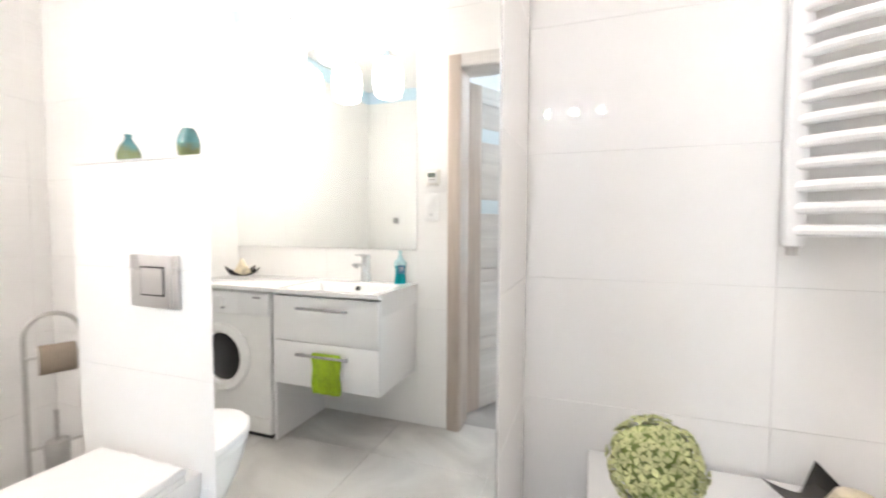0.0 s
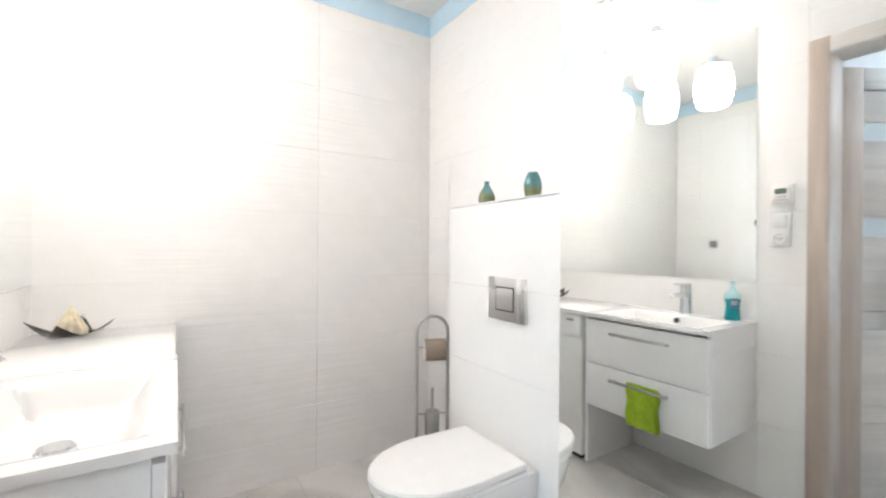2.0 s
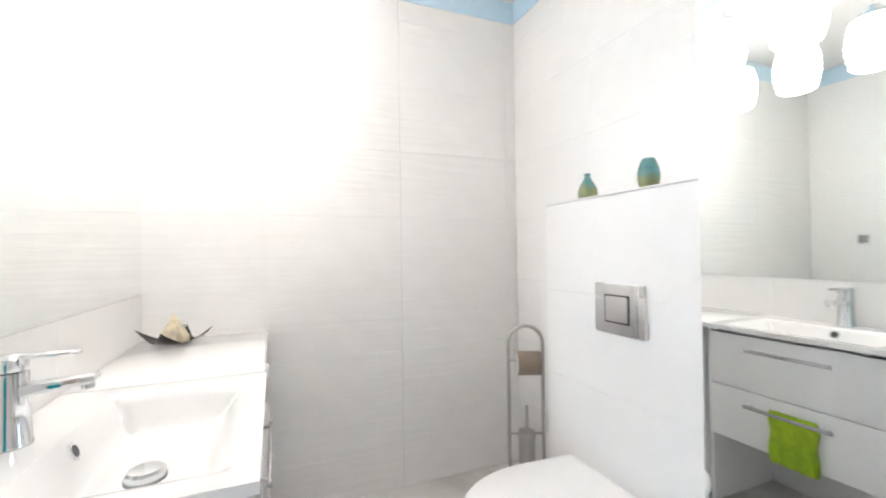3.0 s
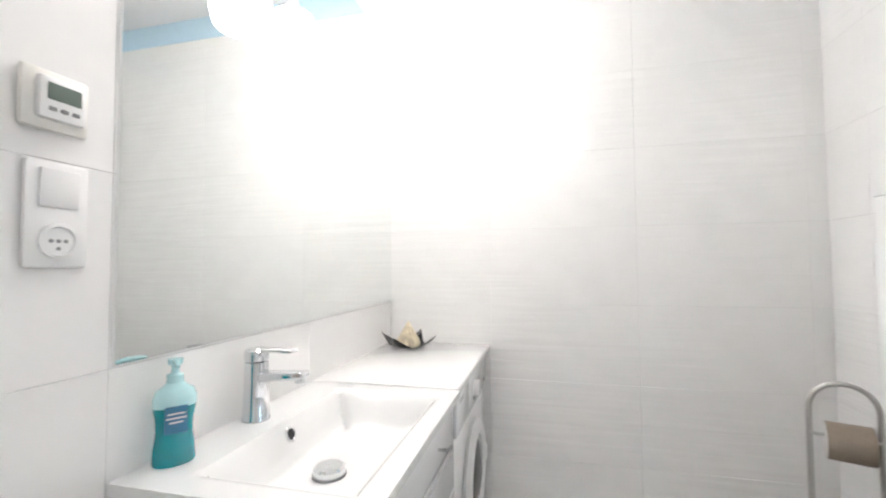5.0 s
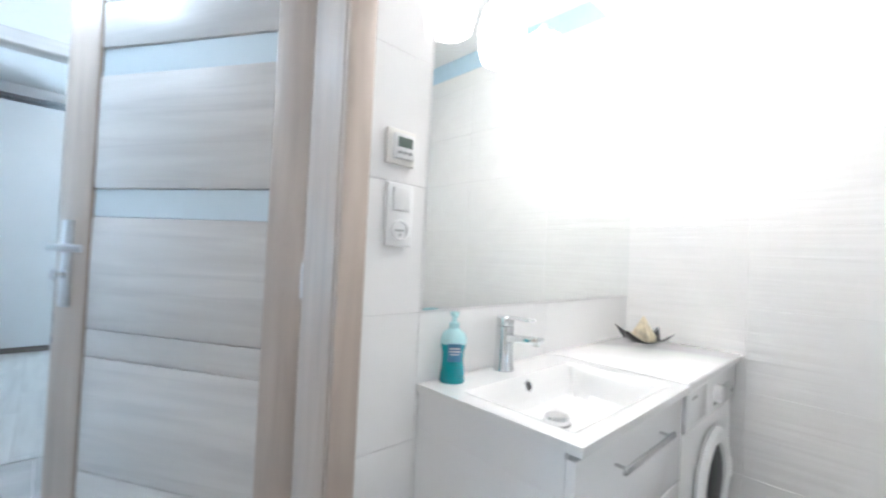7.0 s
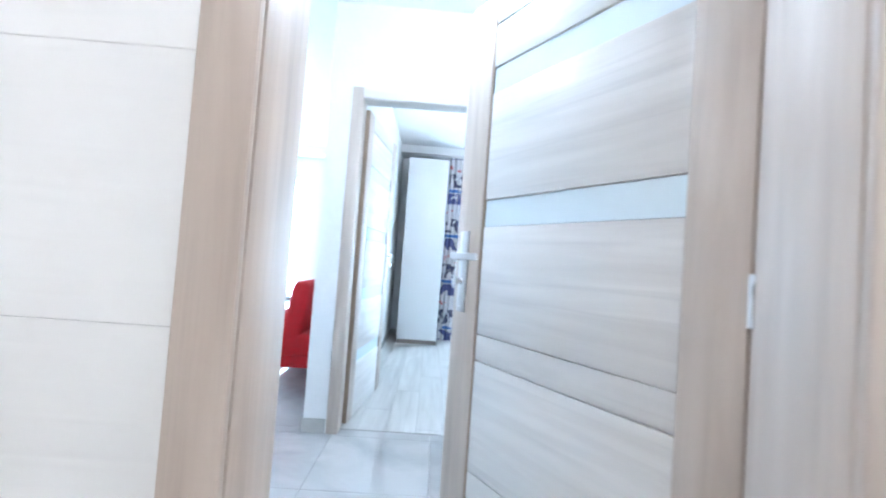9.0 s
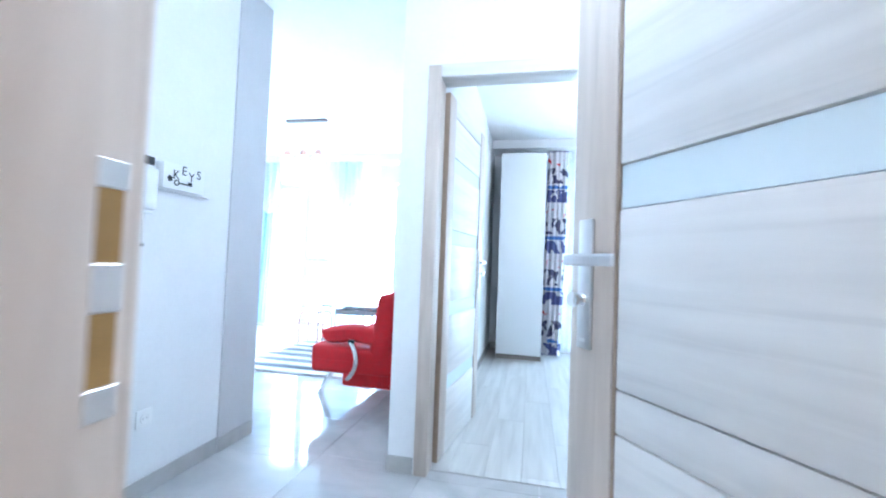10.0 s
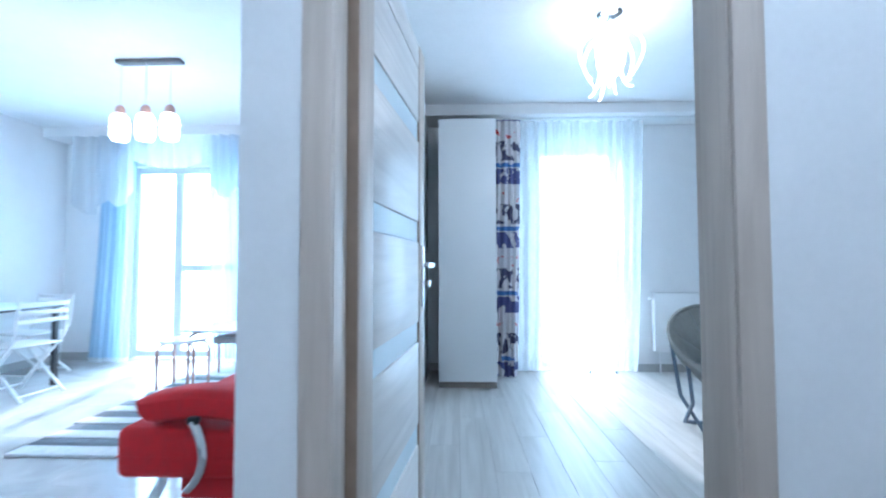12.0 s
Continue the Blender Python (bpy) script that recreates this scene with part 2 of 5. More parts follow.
M = dict(
    paint=shader("white_wall_paint", (0.84, 0.84, 0.84), 0.7, bump=0.12, scale=60, vary=0.02),
    grey_wall=shader("grey_wall_face", (0.6, 0.59, 0.59), 0.7, bump=0.12, scale=60, vary=0.03),
    ceiling=shader("ceiling_paint", (0.88, 0.88, 0.88), 0.75, bump=0.08, scale=50, vary=0.02),
    grout=shader("pale_grout", (0.88, 0.87, 0.85), 0.9, bump=0.3, scale=90),
    tile=wavy_tile("white_wall_tile", (0.9, 0.895, 0.88), 0.09),
    flat_tile=shader("flat_white_tile", (0.9, 0.893, 0.88), 0.035, vary=0.012, scale=7),
    blue=shader("pale_blue_gloss", (0.58, 0.77, 0.88), 0.1, vary=0.03),
    bathfloor=marble("grey_floor_tile", (0.66, 0.645, 0.615), (0.48, 0.47, 0.45), 0.3),
    hallfloor=marble("polished_floor_tile", (0.55, 0.535, 0.52), (0.44, 0.43, 0.42), 0.08),
    plank=wood("whitewashed_plank", (0.62, 0.6, 0.57), (0.47, 0.45, 0.425), "y", 0.35, 8.0),
    doorwood=wood("pale_oak_upright", (0.61, 0.52, 0.45), (0.46, 0.38, 0.32), "z", 0.45, 9.0),
    doorrail=wood("pale_oak_crosswise", (0.79, 0.76, 0.73), (0.63, 0.6, 0.575), "x", 0.38, 9.0),
    darkedge=shader("dark_rubber_seal", (0.12, 0.09, 0.07), 0.8),
    frost=shader("frosted_glass", (0.7, 0.79, 0.83), 0.5, vary=0.01),
    white=shader("white_lacquer", (0.88, 0.88, 0.88), 0.18, vary=0.015, scale=5),
    ceramic=shader("white_ceramic", (0.89, 0.89, 0.88), 0.06, vary=0.01, scale=5, coat=0.3),
    plastic=shader("white_plastic", (0.86, 0.86, 0.85), 0.3, vary=0.02),
    warmplastic=shader("cream_plastic", (0.84, 0.82, 0.77), 0.35, vary=0.02),
    chrome=shader("polished_chrome", (0.78, 0.79, 0.8), 0.08, 1.0, vary=0.02),
    steel=shader("brushed_steel", (0.55, 0.54, 0.52), 0.3, 1.0, vary=0.05, scale=40, stretch=(1, 1, 8)),
    satin=shader("satin_chrome", (0.72, 0.71, 0.71), 0.28, 0.95, vary=0.03),
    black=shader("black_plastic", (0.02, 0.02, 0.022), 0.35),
    lcd=shader("lcd_glass", (0.16, 0.2, 0.17), 0.15),
    grey=shader("grey_plastic", (0.3, 0.3, 0.3), 0.45),
    towel=shader("lime_towel", (0.34, 0.52, 0.02), 0.95, bump=0.9, scale=260, vary=0.25),
    soap=shader("turquoise_soap", (0.0, 0.33, 0.38), 0.12, vary=0.1, scale=12, coat=0.5),
    soapclear=shader("pale_turquoise_plastic", (0.5, 0.78, 0.8), 0.12, vary=0.05),
    label=shader("blue_label", (0.05, 0.22, 0.38), 0.35, vary=0.2, scale=60),
    glaze=two_glazes("teal_over_olive_glaze", (0.1, 0.29, 0.29), (0.17, 0.21, 0.09)),
    handlemetal=shader("dark_polished_steel", (0.58, 0.58, 0.59), 0.16, 1.0, vary=0.04),
    tubegrey=shader("blue_grey_tube_paint", (0.13, 0.18, 0.25), 0.4, vary=0.1),
    shell=shader("ivory_shell", (0.8, 0.69, 0.5), 0.4, bump=0.3, scale=40, vary=0.3),
    dish=shader("black_glass_dish", (0.02, 0.018, 0.016), 0.08),
    paper=shader("brown_paper_roll", (0.3, 0.245, 0.19), 0.9, bump=0.2, scale=80),
    core=shader("dark_leaf_core", (0.24, 0.32, 0.09), 0.8, vary=0.4, scale=40),
    leaf=shader("lime_petal", (0.66, 0.7, 0.34), 0.6, vary=0.35, scale=30),
    mirror=shader("mirror_silver", (0.93, 0.95, 0.94), 0.0, 1.0, vary=0.0),
    lampglass=glow("lit_crystal_shade", (1.0, 0.95, 0.9), 5.2),
    bulb=glow("lit_bulb_glass", (1.0, 0.94, 0.88), 16.0),
    diffuser=glow("fill_lamp_glow", (1.0, 0.96, 0.93), 18.0),
    hallglow=glow("lit_globe", (0.76, 0.89, 1.0), 105.0),
    bedtendril=glow("lit_glass_tendril", (1.0, 0.98, 0.95), 3.5),
    bedglow=glow("lit_chandelier_core", (0.95, 0.98, 1.0), 9.0),
    livglow=glow("lit_glass_shade", (1.0, 0.97, 0.92), 8.0),
    red=shader("red_upholstery", (0.55, 0.012, 0.016), 0.85, bump=0.4, scale=220, vary=0.15),
    red2=shader("red_glass", (0.6, 0.02, 0.03), 0.2),
    wardrobe=shader("white_wardrobe_front", (0.74, 0.75, 0.75), 0.35, vary=0.015, scale=4),
    darkwood=shader("dark_plinth", (0.2, 0.17, 0.15), 0.5, vary=0.1),
    print=printed_cloth("printed_curtain_cloth"),
    tulle=sheer("white_tulle", (0.84, 0.88, 0.9), 0.52),
    bluecloth=sheer("pale_blue_curtain_cloth", (0.42, 0.56, 0.68), 0.06),
    whitecloth=sheer("white_valance_cloth", (0.8, 0.82, 0.84), 0.2),
    pvc=shader("white_window_frame", (0.78, 0.8, 0.8), 0.35, vary=0.01),
    pane=clear("window_glass", (1, 1, 1)),
    rugpale=shader("pale_rug_pile", (0.62, 0.62, 0.62), 0.95, bump=0.9, scale=180, vary=0.15),
    ruggrey=shader("grey_rug_pile", (0.15, 0.165, 0.19), 0.95, bump=0.9, scale=180, vary=0.2),
    rose=shader("rosy_tube", (0.58, 0.34, 0.28), 0.3, 0.3, vary=0.05),
    greycloth=shader("grey_padded_cloth", (0.27, 0.27, 0.25), 0.8, bump=0.4, scale=30, vary=0.12),
    distance=glow("backdrop_glow", (0.8, 0.93, 1.0), 2.4),
    brick=shader("balcony_render", (0.82, 0.82, 0.82), 0.85, bump=0.3),
    ground=shader("town_ground", (0.3, 0.31, 0.28), 0.9, scale=0.2, vary=0.3),
    brasshole=shader("bare_wood_mortise", (0.34, 0.2, 0.06), 0.7, vary=0.2),
    baseboard=shader("grey_skirting_tile", (0.52, 0.51, 0.49), 0.2, vary=0.08, scale=12),
    barmetal=shader("dark_grey_metal", (0.16, 0.15, 0.15), 0.45, vary=0.1),
    groove=shader("brown_groove_edge", (0.36, 0.26, 0.19), 0.6, vary=0.1),
    steelblue=shader("pale_door_skin", (0.6, 0.66, 0.7), 0.35, vary=0.03),
    whiteroll=shader("white_paper_edge", (0.75, 0.73, 0.7), 0.9),
    letter=shader("black_letter", (0.02, 0.02, 0.02), 0.5),
)


# ---- mesh helpers ----
def box(bm, x0, y0, z0, x1, y1, z1, bevel=0.0, seg=2):
    """Adds a box, its edges rounded by bevel metres."""
    r = bmesh.ops.create_cube(bm, size=1.0)
    vs = r["verts"]
    for v in vs:
        v.co = Vector(((x0 + x1) / 2 + v.co.x * (x1 - x0), (y0 + y1) / 2 + v.co.y * (y1 - y0), (z0 + z1) / 2 + v.co.z * (z1 - z0)))
    if bevel:
        es = list({e for v in vs for e in v.link_edges})
        bmesh.ops.bevel(bm, geom=es, offset=bevel, segments=seg, affect="EDGES", profile=0.5)
    return bm


def B(x0, y0, z0, x1, y1, z1, bevel=0.0, seg=2):
    return box(bmesh.new(), x0, y0, z0, x1, y1, z1, bevel, seg)


def sweep(bm, pts, r, seg=10, closed=False, flat=1.0):
    """A tube of radius r (or a radius for each point) along the points."""
    pts = [Vector(p) for p in pts]
    n = len(pts)
    rad = r if isinstance(r, (list, tuple)) else [r] * n
    rings, up = [], None
    for i, p in enumerate(pts):
        a = pts[(i - 1) % n] if closed or i else p
        b = pts[(i + 1) % n] if closed or i < n - 1 else p
        d = (b - a).normalized()
        if up is None:
            up = d.orthogonal().normalized()
        up = (up - d * up.dot(d))
        up = up.normalized() if up.length > 1e-6 else d.orthogonal().normalized()
        side = d.cross(up)
        rings.append([bm.verts.new(p + rad[i] * (up * math.cos(2 * math.pi * k / seg) + side * flat * math.sin(2 * math.pi * k / seg))) for k in range(seg)])
    for i in range(n if closed else n - 1):
        A, C = rings[i], rings[(i + 1) % n]
        for k in range(seg):
            bm.faces.new((A[k], A[(k + 1) % seg], C[(k + 1) % seg], C[k]))
    if not closed:
        bm.faces.new(rings[0][::-1])
        bm.faces.new(rings[-1])
    return bm


def T(pts, r, seg=10, closed=False, flat=1.0):
    return sweep(bmesh.new(), pts, r, seg, closed, flat)


def lathe(bm, profile, at=(0, 0, 0), seg=28, axis="z", ripple=0, depth=0.0):
    """Turns a profile of (radius, height) round an axis."""
    rings = []
    for r, z in profile:
        ring = []
        for k in range(seg):
            a = 2 * math.pi * k / seg
            q = r * (1 + (depth * math.cos(ripple * a) if ripple else 0))
            p = (q * math.cos(a), q * math.sin(a), z)
            if axis == "y":
                p = (p[0], p[2], p[1])
            elif axis == "x":
                p = (p[2], p[0], p[1])
            ring.append(bm.verts.new(Vector(at) + Vector(p)))
        rings.append(ring)
    for A, C in zip(rings, rings[1:]):
        for k in range(seg):
            bm.faces.new((A[k], A[(k + 1) % seg], C[(k + 1) % seg], C[k]))
    if profile[0][0] > 1e-5:
        bm.faces.new(rings[0][::-1])
    if profile[-1][0] > 1e-5:
        bm.faces.new(rings[-1])
    return bm


def L(profile, at=(0, 0, 0), seg=28, axis="z", ripple=0, depth=0.0):
    return lathe(bmesh.new(), profile, at, seg, axis, ripple, depth)


def bend(p0, p1, p2, n=6):
    """Points of a smooth bend from p0 round p1 to p2."""
    p0, p1, p2 = Vector(p0), Vector(p1), Vector(p2)
    return [(1 - t) ** 2 * p0 + 2 * t * (1 - t) * p1 + t * t * p2 for t in (i / n for i in range(n + 1))]


def mesh_of(name, bm, material, angle=35):
    bmesh.ops.remove_doubles(bm, verts=bm.verts, dist=1e-5)
    bmesh.ops.recalc_face_normals(bm, faces=bm.faces)
    me = bpy.data.meshes.new(name)
    bm.to_mesh(me)
    bm.free()
    me.materials.append(material)
    me.polygons.foreach_set("use_smooth", [True] * len(me.polygons))
    me.set_sharp_from_angle(angle=radians(angle))
    return me


def part(name, bm, material, parent, label=""):
    ob = new(name, mesh_of(name, bm, material))
    ob.parent = parent
    return tagged(ob, label)


def thing(name, m, label, category, group=""):
    """An Empty at the base of a thing, to which its parts belong."""
    ob = new(name)
    ob.empty_display_size = 0.05
    ob.matrix_world = m
    return tagged(ob, label, category, group)


def single(name, bm, material, label, category, group="", m=None):
    ob = new(name, mesh_of(name, bm, material))
    if m is not None:
        ob.matrix_world = m
    return tagged(ob, label, category, group)


def structure(name, bm, material, label, category):
    return tagged(new(name, mesh_of(name, bm, material)), label, category, kind="structure")


def tiles(parent, axis, face, sign, u0, u1, z0, z1, rows, joints, material, gap=0.0007, depth=0.0045):
    """Tiles on a wall. axis: the wall's normal; face: the wall's surface; sign: the side the tiles look to."""
    us = [u0] + [j for j in sorted(joints) if u0 + 0.01 < j < u1 - 0.01] + [u1]
    zs = [z0] + [r for r in rows if z0 + 0.01 < r < z1 - 0.01] + [z1]
    cache = {}
    for a, b in zip(us, us[1:]):
        for c, d in zip(zs, zs[1:]):
            w, hgt = round(b - a, 4), round(d - c, 4)
            if (w, hgt) not in cache:
                e = 0.0005
                bm = bmesh.new()
                if axis == "x":
                    box(bm, -depth / 2, -w / 2 + gap / 2, -hgt / 2 + gap / 2, depth / 2, w / 2 - gap / 2, hgt / 2 - gap / 2, e, 1)
                else:
                    box(bm, -w / 2 + gap / 2, -depth / 2, -hgt / 2 + gap / 2, w / 2 - gap / 2, depth / 2, hgt / 2 - gap / 2, e, 1)
                cache[(w, hgt)] = mesh_of("tile", bm, material)
            ob = new("tile", cache[(w, hgt)])
            off = face + sign * (depth / 2 - 0.001)
            ob.location = (off, (a + b) / 2, (c + d) / 2) if axis == "x" else ((a + b) / 2, off, (c + d) / 2)
            ob.parent = parent

# ---- structure: bathroom ----
XW, XE, YS, YN, BH = -1.9, 1.35, -0.27, 1.465, 2.52
HALL_Y, RH = -0.45, 2.69
ROWS_Z = [0.345 + 0.325 * k for k in range(7)]
TOP = 2.40

wall_west = structure("wall_west", B(XW - 0.12, YS, 0, XW, YN, 2.7), M["grout"], "bathroom wall of glossy white rippled tiles", "wall")
wall_north = structure("wall_north", B(XW - 0.12, YN, 0, XE + 0.12, YN + 0.12, 2.7), M["grout"], "bathroom wall of glossy white tiles behind the radiator", "wall")
wall_east = structure("wall_east", B(XE, YS, 0, XE + 0.12, YN, 2.7), M["grout"], "plain tiled end wall of the bathroom", "wall")
DX0, DX1, DH = -0.384, 0.42, 2.01
bm = B(XW - 0.12, HALL_Y, 0, DX0, YS, 2.7)
box(bm, DX1, HALL_Y, 0, 1.98, YS, 2.7)
box(bm, DX0, HALL_Y, DH, DX1, YS, 2.7)
wall_south = structure("wall_south", bm, M["paint"], "wall with a doorway between bathroom and hall, tiled on one side", "wall")
bm = B(-1.305, 1.235, 0, -0.572, YN, 1.325)
cistern_wall = structure("cistern_wall", bm, M["grout"], "half-height white tiled box wall behind the toilet", "wall")
bm = B(-1.309, 1.226, 1.325, -0.572, YN, 1.3315, 0.002, 1)
structure("trim", bm, M["ceramic"], "white ledge on top of the half-height wall", "ledge")
mirror_pier = structure("wall_pier", B(-0.572, 1.118, 0, 0.15, YN, 2.52), M["grout"], "full-height pier that carries a tall mirror", "wall")
bm = B(XW - 0.12, YS, BH, XE + 0.12, YN + 0.12, BH + 0.1)
structure("ceiling", bm, M["ceiling"], "flat white bathroom ceiling", "ceiling")
bm = B(XW, YS - 0.085, -0.12, XE, YN, -0.006)
bath_floor = structure("floor", bm, M["grout"], "grey stone-look tiled bathroom floor", "floor")

# pale blue band below the ceiling
for n, b in enumerate(((XW, YS, TOP, XW + 0.007, YN, BH), (XW + 0.007, YN - 0.007, TOP, -0.572, YN, BH), (0.15, YN - 0.007, TOP, XE, YN, BH),
                       (XW + 0.007, YS, TOP, XE, YS + 0.007, BH), (XE - 0.007, YS + 0.007, TOP, XE, YN - 0.007, BH))):
    structure("trim", B(*b, 0.001, 1), M["blue"], "glossy pale blue band under the bathroom ceiling", "trim")

# tall mirror on the pier
tall_mirror = thing("wall_mirror", pose(-0.211, 1.116, 0), "tall frameless mirror covering a pier from floor to ceiling", "mirror")
part("mirror_glass", B(-0.361, -0.006, 0.0, 0.361, 0.002, BH - 0.002), M["mirror"], tall_mirror)
part("edge_trim", B(0.361, -0.006, 0.0, 0.3625, 0.01, BH - 0.002), M["satin"], tall_mirror)

# ---- structure: hall, bedroom, living room ----
EY0, EY1 = -1.53, -0.62
bm = B(1.86, -2.297, 0, 1.98, EY0, RH)
box(bm, 1.86, EY1, 0, 1.98, HALL_Y, RH)
box(bm, 1.86, EY0, 2.06, 1.98, EY1, RH)
structure("wall_hall_east", bm, M["paint"], "white hall wall with entry phone and key rack", "wall")
# End section toned darker than the white wall beside it.
structure("wall_pillar", B(1.85, -2.585, 0, 1.98, -2.297, RH), M["grey_wall"], "grey end of the hall wall", "wall")
structure("wall_hall_west", B(-1.72, -2.375, 0, -1.6, HALL_Y, RH), M["paint"], "plain white wall closing the hall", "wall")
FY = -2.375
FX0, FX1 = -0.226, 0.698
PX = 0.882
bm = B(-3.0, FY - 0.15, 0, FX0, FY, RH)
FDH = 2.115
box(bm, FX0, FY - 0.15, FDH, FX1, FY, RH)
structure("wall_bedroom_north", bm, M["paint"], "white wall with the bedroom doorway", "wall")
structure("wall_partition", B(FX1, -6.3, 0, PX, FY, RH), M["paint"], "white partition wall between bedroom and living room", "wall")
structure("wall_bedroom_west", B(-3.12, -5.88, 0, -3.0, FY, RH), M["paint"], "plain white bedroom wall", "wall")
BWX0, BWX1, BWZ = -1.45, -0.45, 2.36
BY = -5.88
bm = B(-3.12, BY - 0.25, 0, BWX0, BY, RH)
box(bm, BWX1, BY - 0.25, 0, FX1, BY, RH)
box(bm, BWX0, BY - 0.25, BWZ, BWX1, BY, RH)
structure("wall_bedroom_south", bm, M["paint"], "white outer bedroom wall with a balcony window", "wall")
structure("wall_beam", B(-3.0, -5.5, 2.585, FX1, BY, RH), M["paint"], "white ceiling beam above the bedroom curtains", "beam")
LY, LX = -6.3, 5.1
LWX0, LWX1 = 2.2, 4.32
bm = B(PX, LY - 0.25, 0, LWX0, LY, RH)
box(bm, LWX1, LY - 0.25, 0, LX + 0.12, LY, RH)
box(bm, LWX0, LY - 0.25, 2.3, LWX1, LY, RH)
structure("wall_living_south", bm, M["paint"], "white outer living room wall with tall windows", "wall")
structure("wall_living_east", B(LX, LY, 0, LX + 0.12, -2.48, RH), M["paint"], "white living room side wall", "wall")
structure("wall_living_north", B(1.98, -2.6, 0, LX, -2.48, RH), M["paint"], "plain white living room wall", "wall")
structure("wall_beam_living", B(PX, -6.0, 2.58, LX, LY, RH), M["paint"], "white ceiling beam above the living room windows", "beam")
structure("ceiling_hall", B(-1.72, FY, RH, 1.98, HALL_Y, RH + 0.1), M["ceiling"], "flat white hall ceiling", "ceiling")
structure("ceiling_bedroom", B(-3.12, BY - 0.25, RH, FX1 + 0.1, FY, RH + 0.1), M["ceiling"], "flat white bedroom ceiling", "ceiling")
structure("ceiling_living", B(FX1 + 0.1, LY - 0.25, RH, LX + 0.12, FY, RH + 0.1), M["ceiling"], "flat white living room ceiling", "ceiling")
hall_floor = structure("floor_hall", B(-1.72, LY - 0.25, -0.12, LX + 0.12, YS - 0.085, -0.006), M["grout"], "polished pale grey stone-look tiled floor", "floor")
bed_floor = structure("floor_bedroom", B(-3.0, BY, -0.006, FX1, FY - 0.07, -0.001), M["darkwood"], "whitewashed wood plank bedroom floor", "floor")

# skirting
for a, b in (((1.853, -2.297, 1.86, -1.587), 1), ((1.843, -2.585, 1.85, -2.297), 1), ((0.745, FY, PX + 0.007, FY + 0.008), 1), ((-1.6, FY, -0.262, FY + 0.008), 1),
             ((PX, LY, PX + 0.008, FY), 1), ((PX + 0.008, LY, LWX0, LY + 0.008), 1), ((LWX1, LY, LX - 0.008, LY + 0.008), 1), ((LX - 0.008, LY, LX, -2.6), 1),
             ((-3.0, BY, BWX0, BY + 0.01), 1), ((BWX1, BY, FX1, BY + 0.01), 1), ((FX1 - 0.01, BY + 0.01, FX1, FY - 0.16), 1)):
    structure("baseboard", B(a[0], a[1], 0, a[2], a[3], 0.085, 0.002, 1), M["baseboard"], "low pale grey skirting", "skirting")


# ---- doors ----
def door_frame(name, x0, x1, y_a, y_b, h, label, st, deep):
    """Lining, stops and architraves of a doorway through a wall between y_a (one face) and y_b (the leaf's face). deep: how far the stops stand in."""
    root = thing(name, pose((x0 + x1) / 2, (y_a + y_b) / 2, 0), label, "door frame")
    root["kind"] = "structure"
    c, d = (x0 + x1) / 2, (y_a + y_b) / 2
    a0, a1 = x0 - c, x1 - c
    ya, yb = y_a - d, y_b - d
    part("jamb", B(a0, yb, 0, a0 + 0.018, ya, h, 0.002), M["doorwood"], root)
    part("jamb", B(a1 - 0.018, yb, 0, a1, ya, h, 0.002), M["doorwood"], root)
    e = 0.018 + deep
    for s in (a0 + 0.018, a1 - e):
        part("stop", B(s, min(st) - d, 0, s + deep, max(st) - d, h - 0.018, 0.003), M["doorwood"], root)
    part("stop", B(a0 + e, min(st) - d, h - e, a1 - e, max(st) - d, h - 0.018, 0.003), M["doorrail"], root)
    part("head", B(a0 + 0.018, yb, h - 0.018, a1 - 0.018, ya, h, 0.002), M["doorrail"], root)
    w = 0.07
    for y, s, k in ((ya, 1, e - 0.002), (yb, -1, 0.012)):
        y0, y1 = sorted((y, y + s * 0.014))
        part("architrave", B(a0 - w + k, y0, 0, a0 + k, y1, h - k + w, 0.004), M["doorwood"], root)
        part("architrave", B(a1 - k, y0, 0, a1 + w - k, y1, h - k + w, 0.004), M["doorwood"], root)
        part("architrave", B(a0 + k, y0, h - k, a1 - k, y1, h - k + w, 0.004), M["doorrail"], root)
    return root


def lever(parent, x, y, z, s, d):
    """Long-plate lever handle on one face of a door. s: side; d: way the lever points."""
    plate = part("handle_plate", B(x - 0.021, min(y, y + s * 0.008), z - 0.18, x + 0.021, max(y, y + s * 0.008), z + 0.085, 0.003), M["satin"], parent, "satin chrome handle plate")
    bm = L([(0.011, 0.0), (0.011, 0.045)], (0, 0, 0), 14, "y")
    for v in bm.verts:
        v.co = Vector((x + v.co.x, y + s * v.co.y, z + v.co.z))
    box(bm, min(x - d * 0.012, x + d * 0.128), min(y + s * 0.044, y + s * 0.054), z - 0.0115, max(x - d * 0.012, x + d * 0.128), max(y + s * 0.044, y + s * 0.054), z + 0.0115, 0.0045, 3)
    part("lever", bm, M["satin"], parent)
    bm = L([(0.013, 0.0), (0.013, 0.012), (0.009, 0.016), (0.009, 0.026), (0.016, 0.03), (0.016, 0.037), (0.0, 0.039)], (0, 0, 0), 16, "y")
    for v in bm.verts:
        v.co = Vector((x + v.co.x, y + s * v.co.y, z - 0.08 + v.co.z))
    part("thumb_turn", bm, M["chrome"], parent)
    part("plate_mark", B(x - 0.008, min(y, y + s * 0.0095), z - 0.166, x + 0.008, max(y, y + s * 0.0095), z - 0.159), M["white"], parent)
    return plate


GLASS = ((1.643, 1.723), (1.215, 1.297), (0.796, 0.876), (0.375, 0.455))


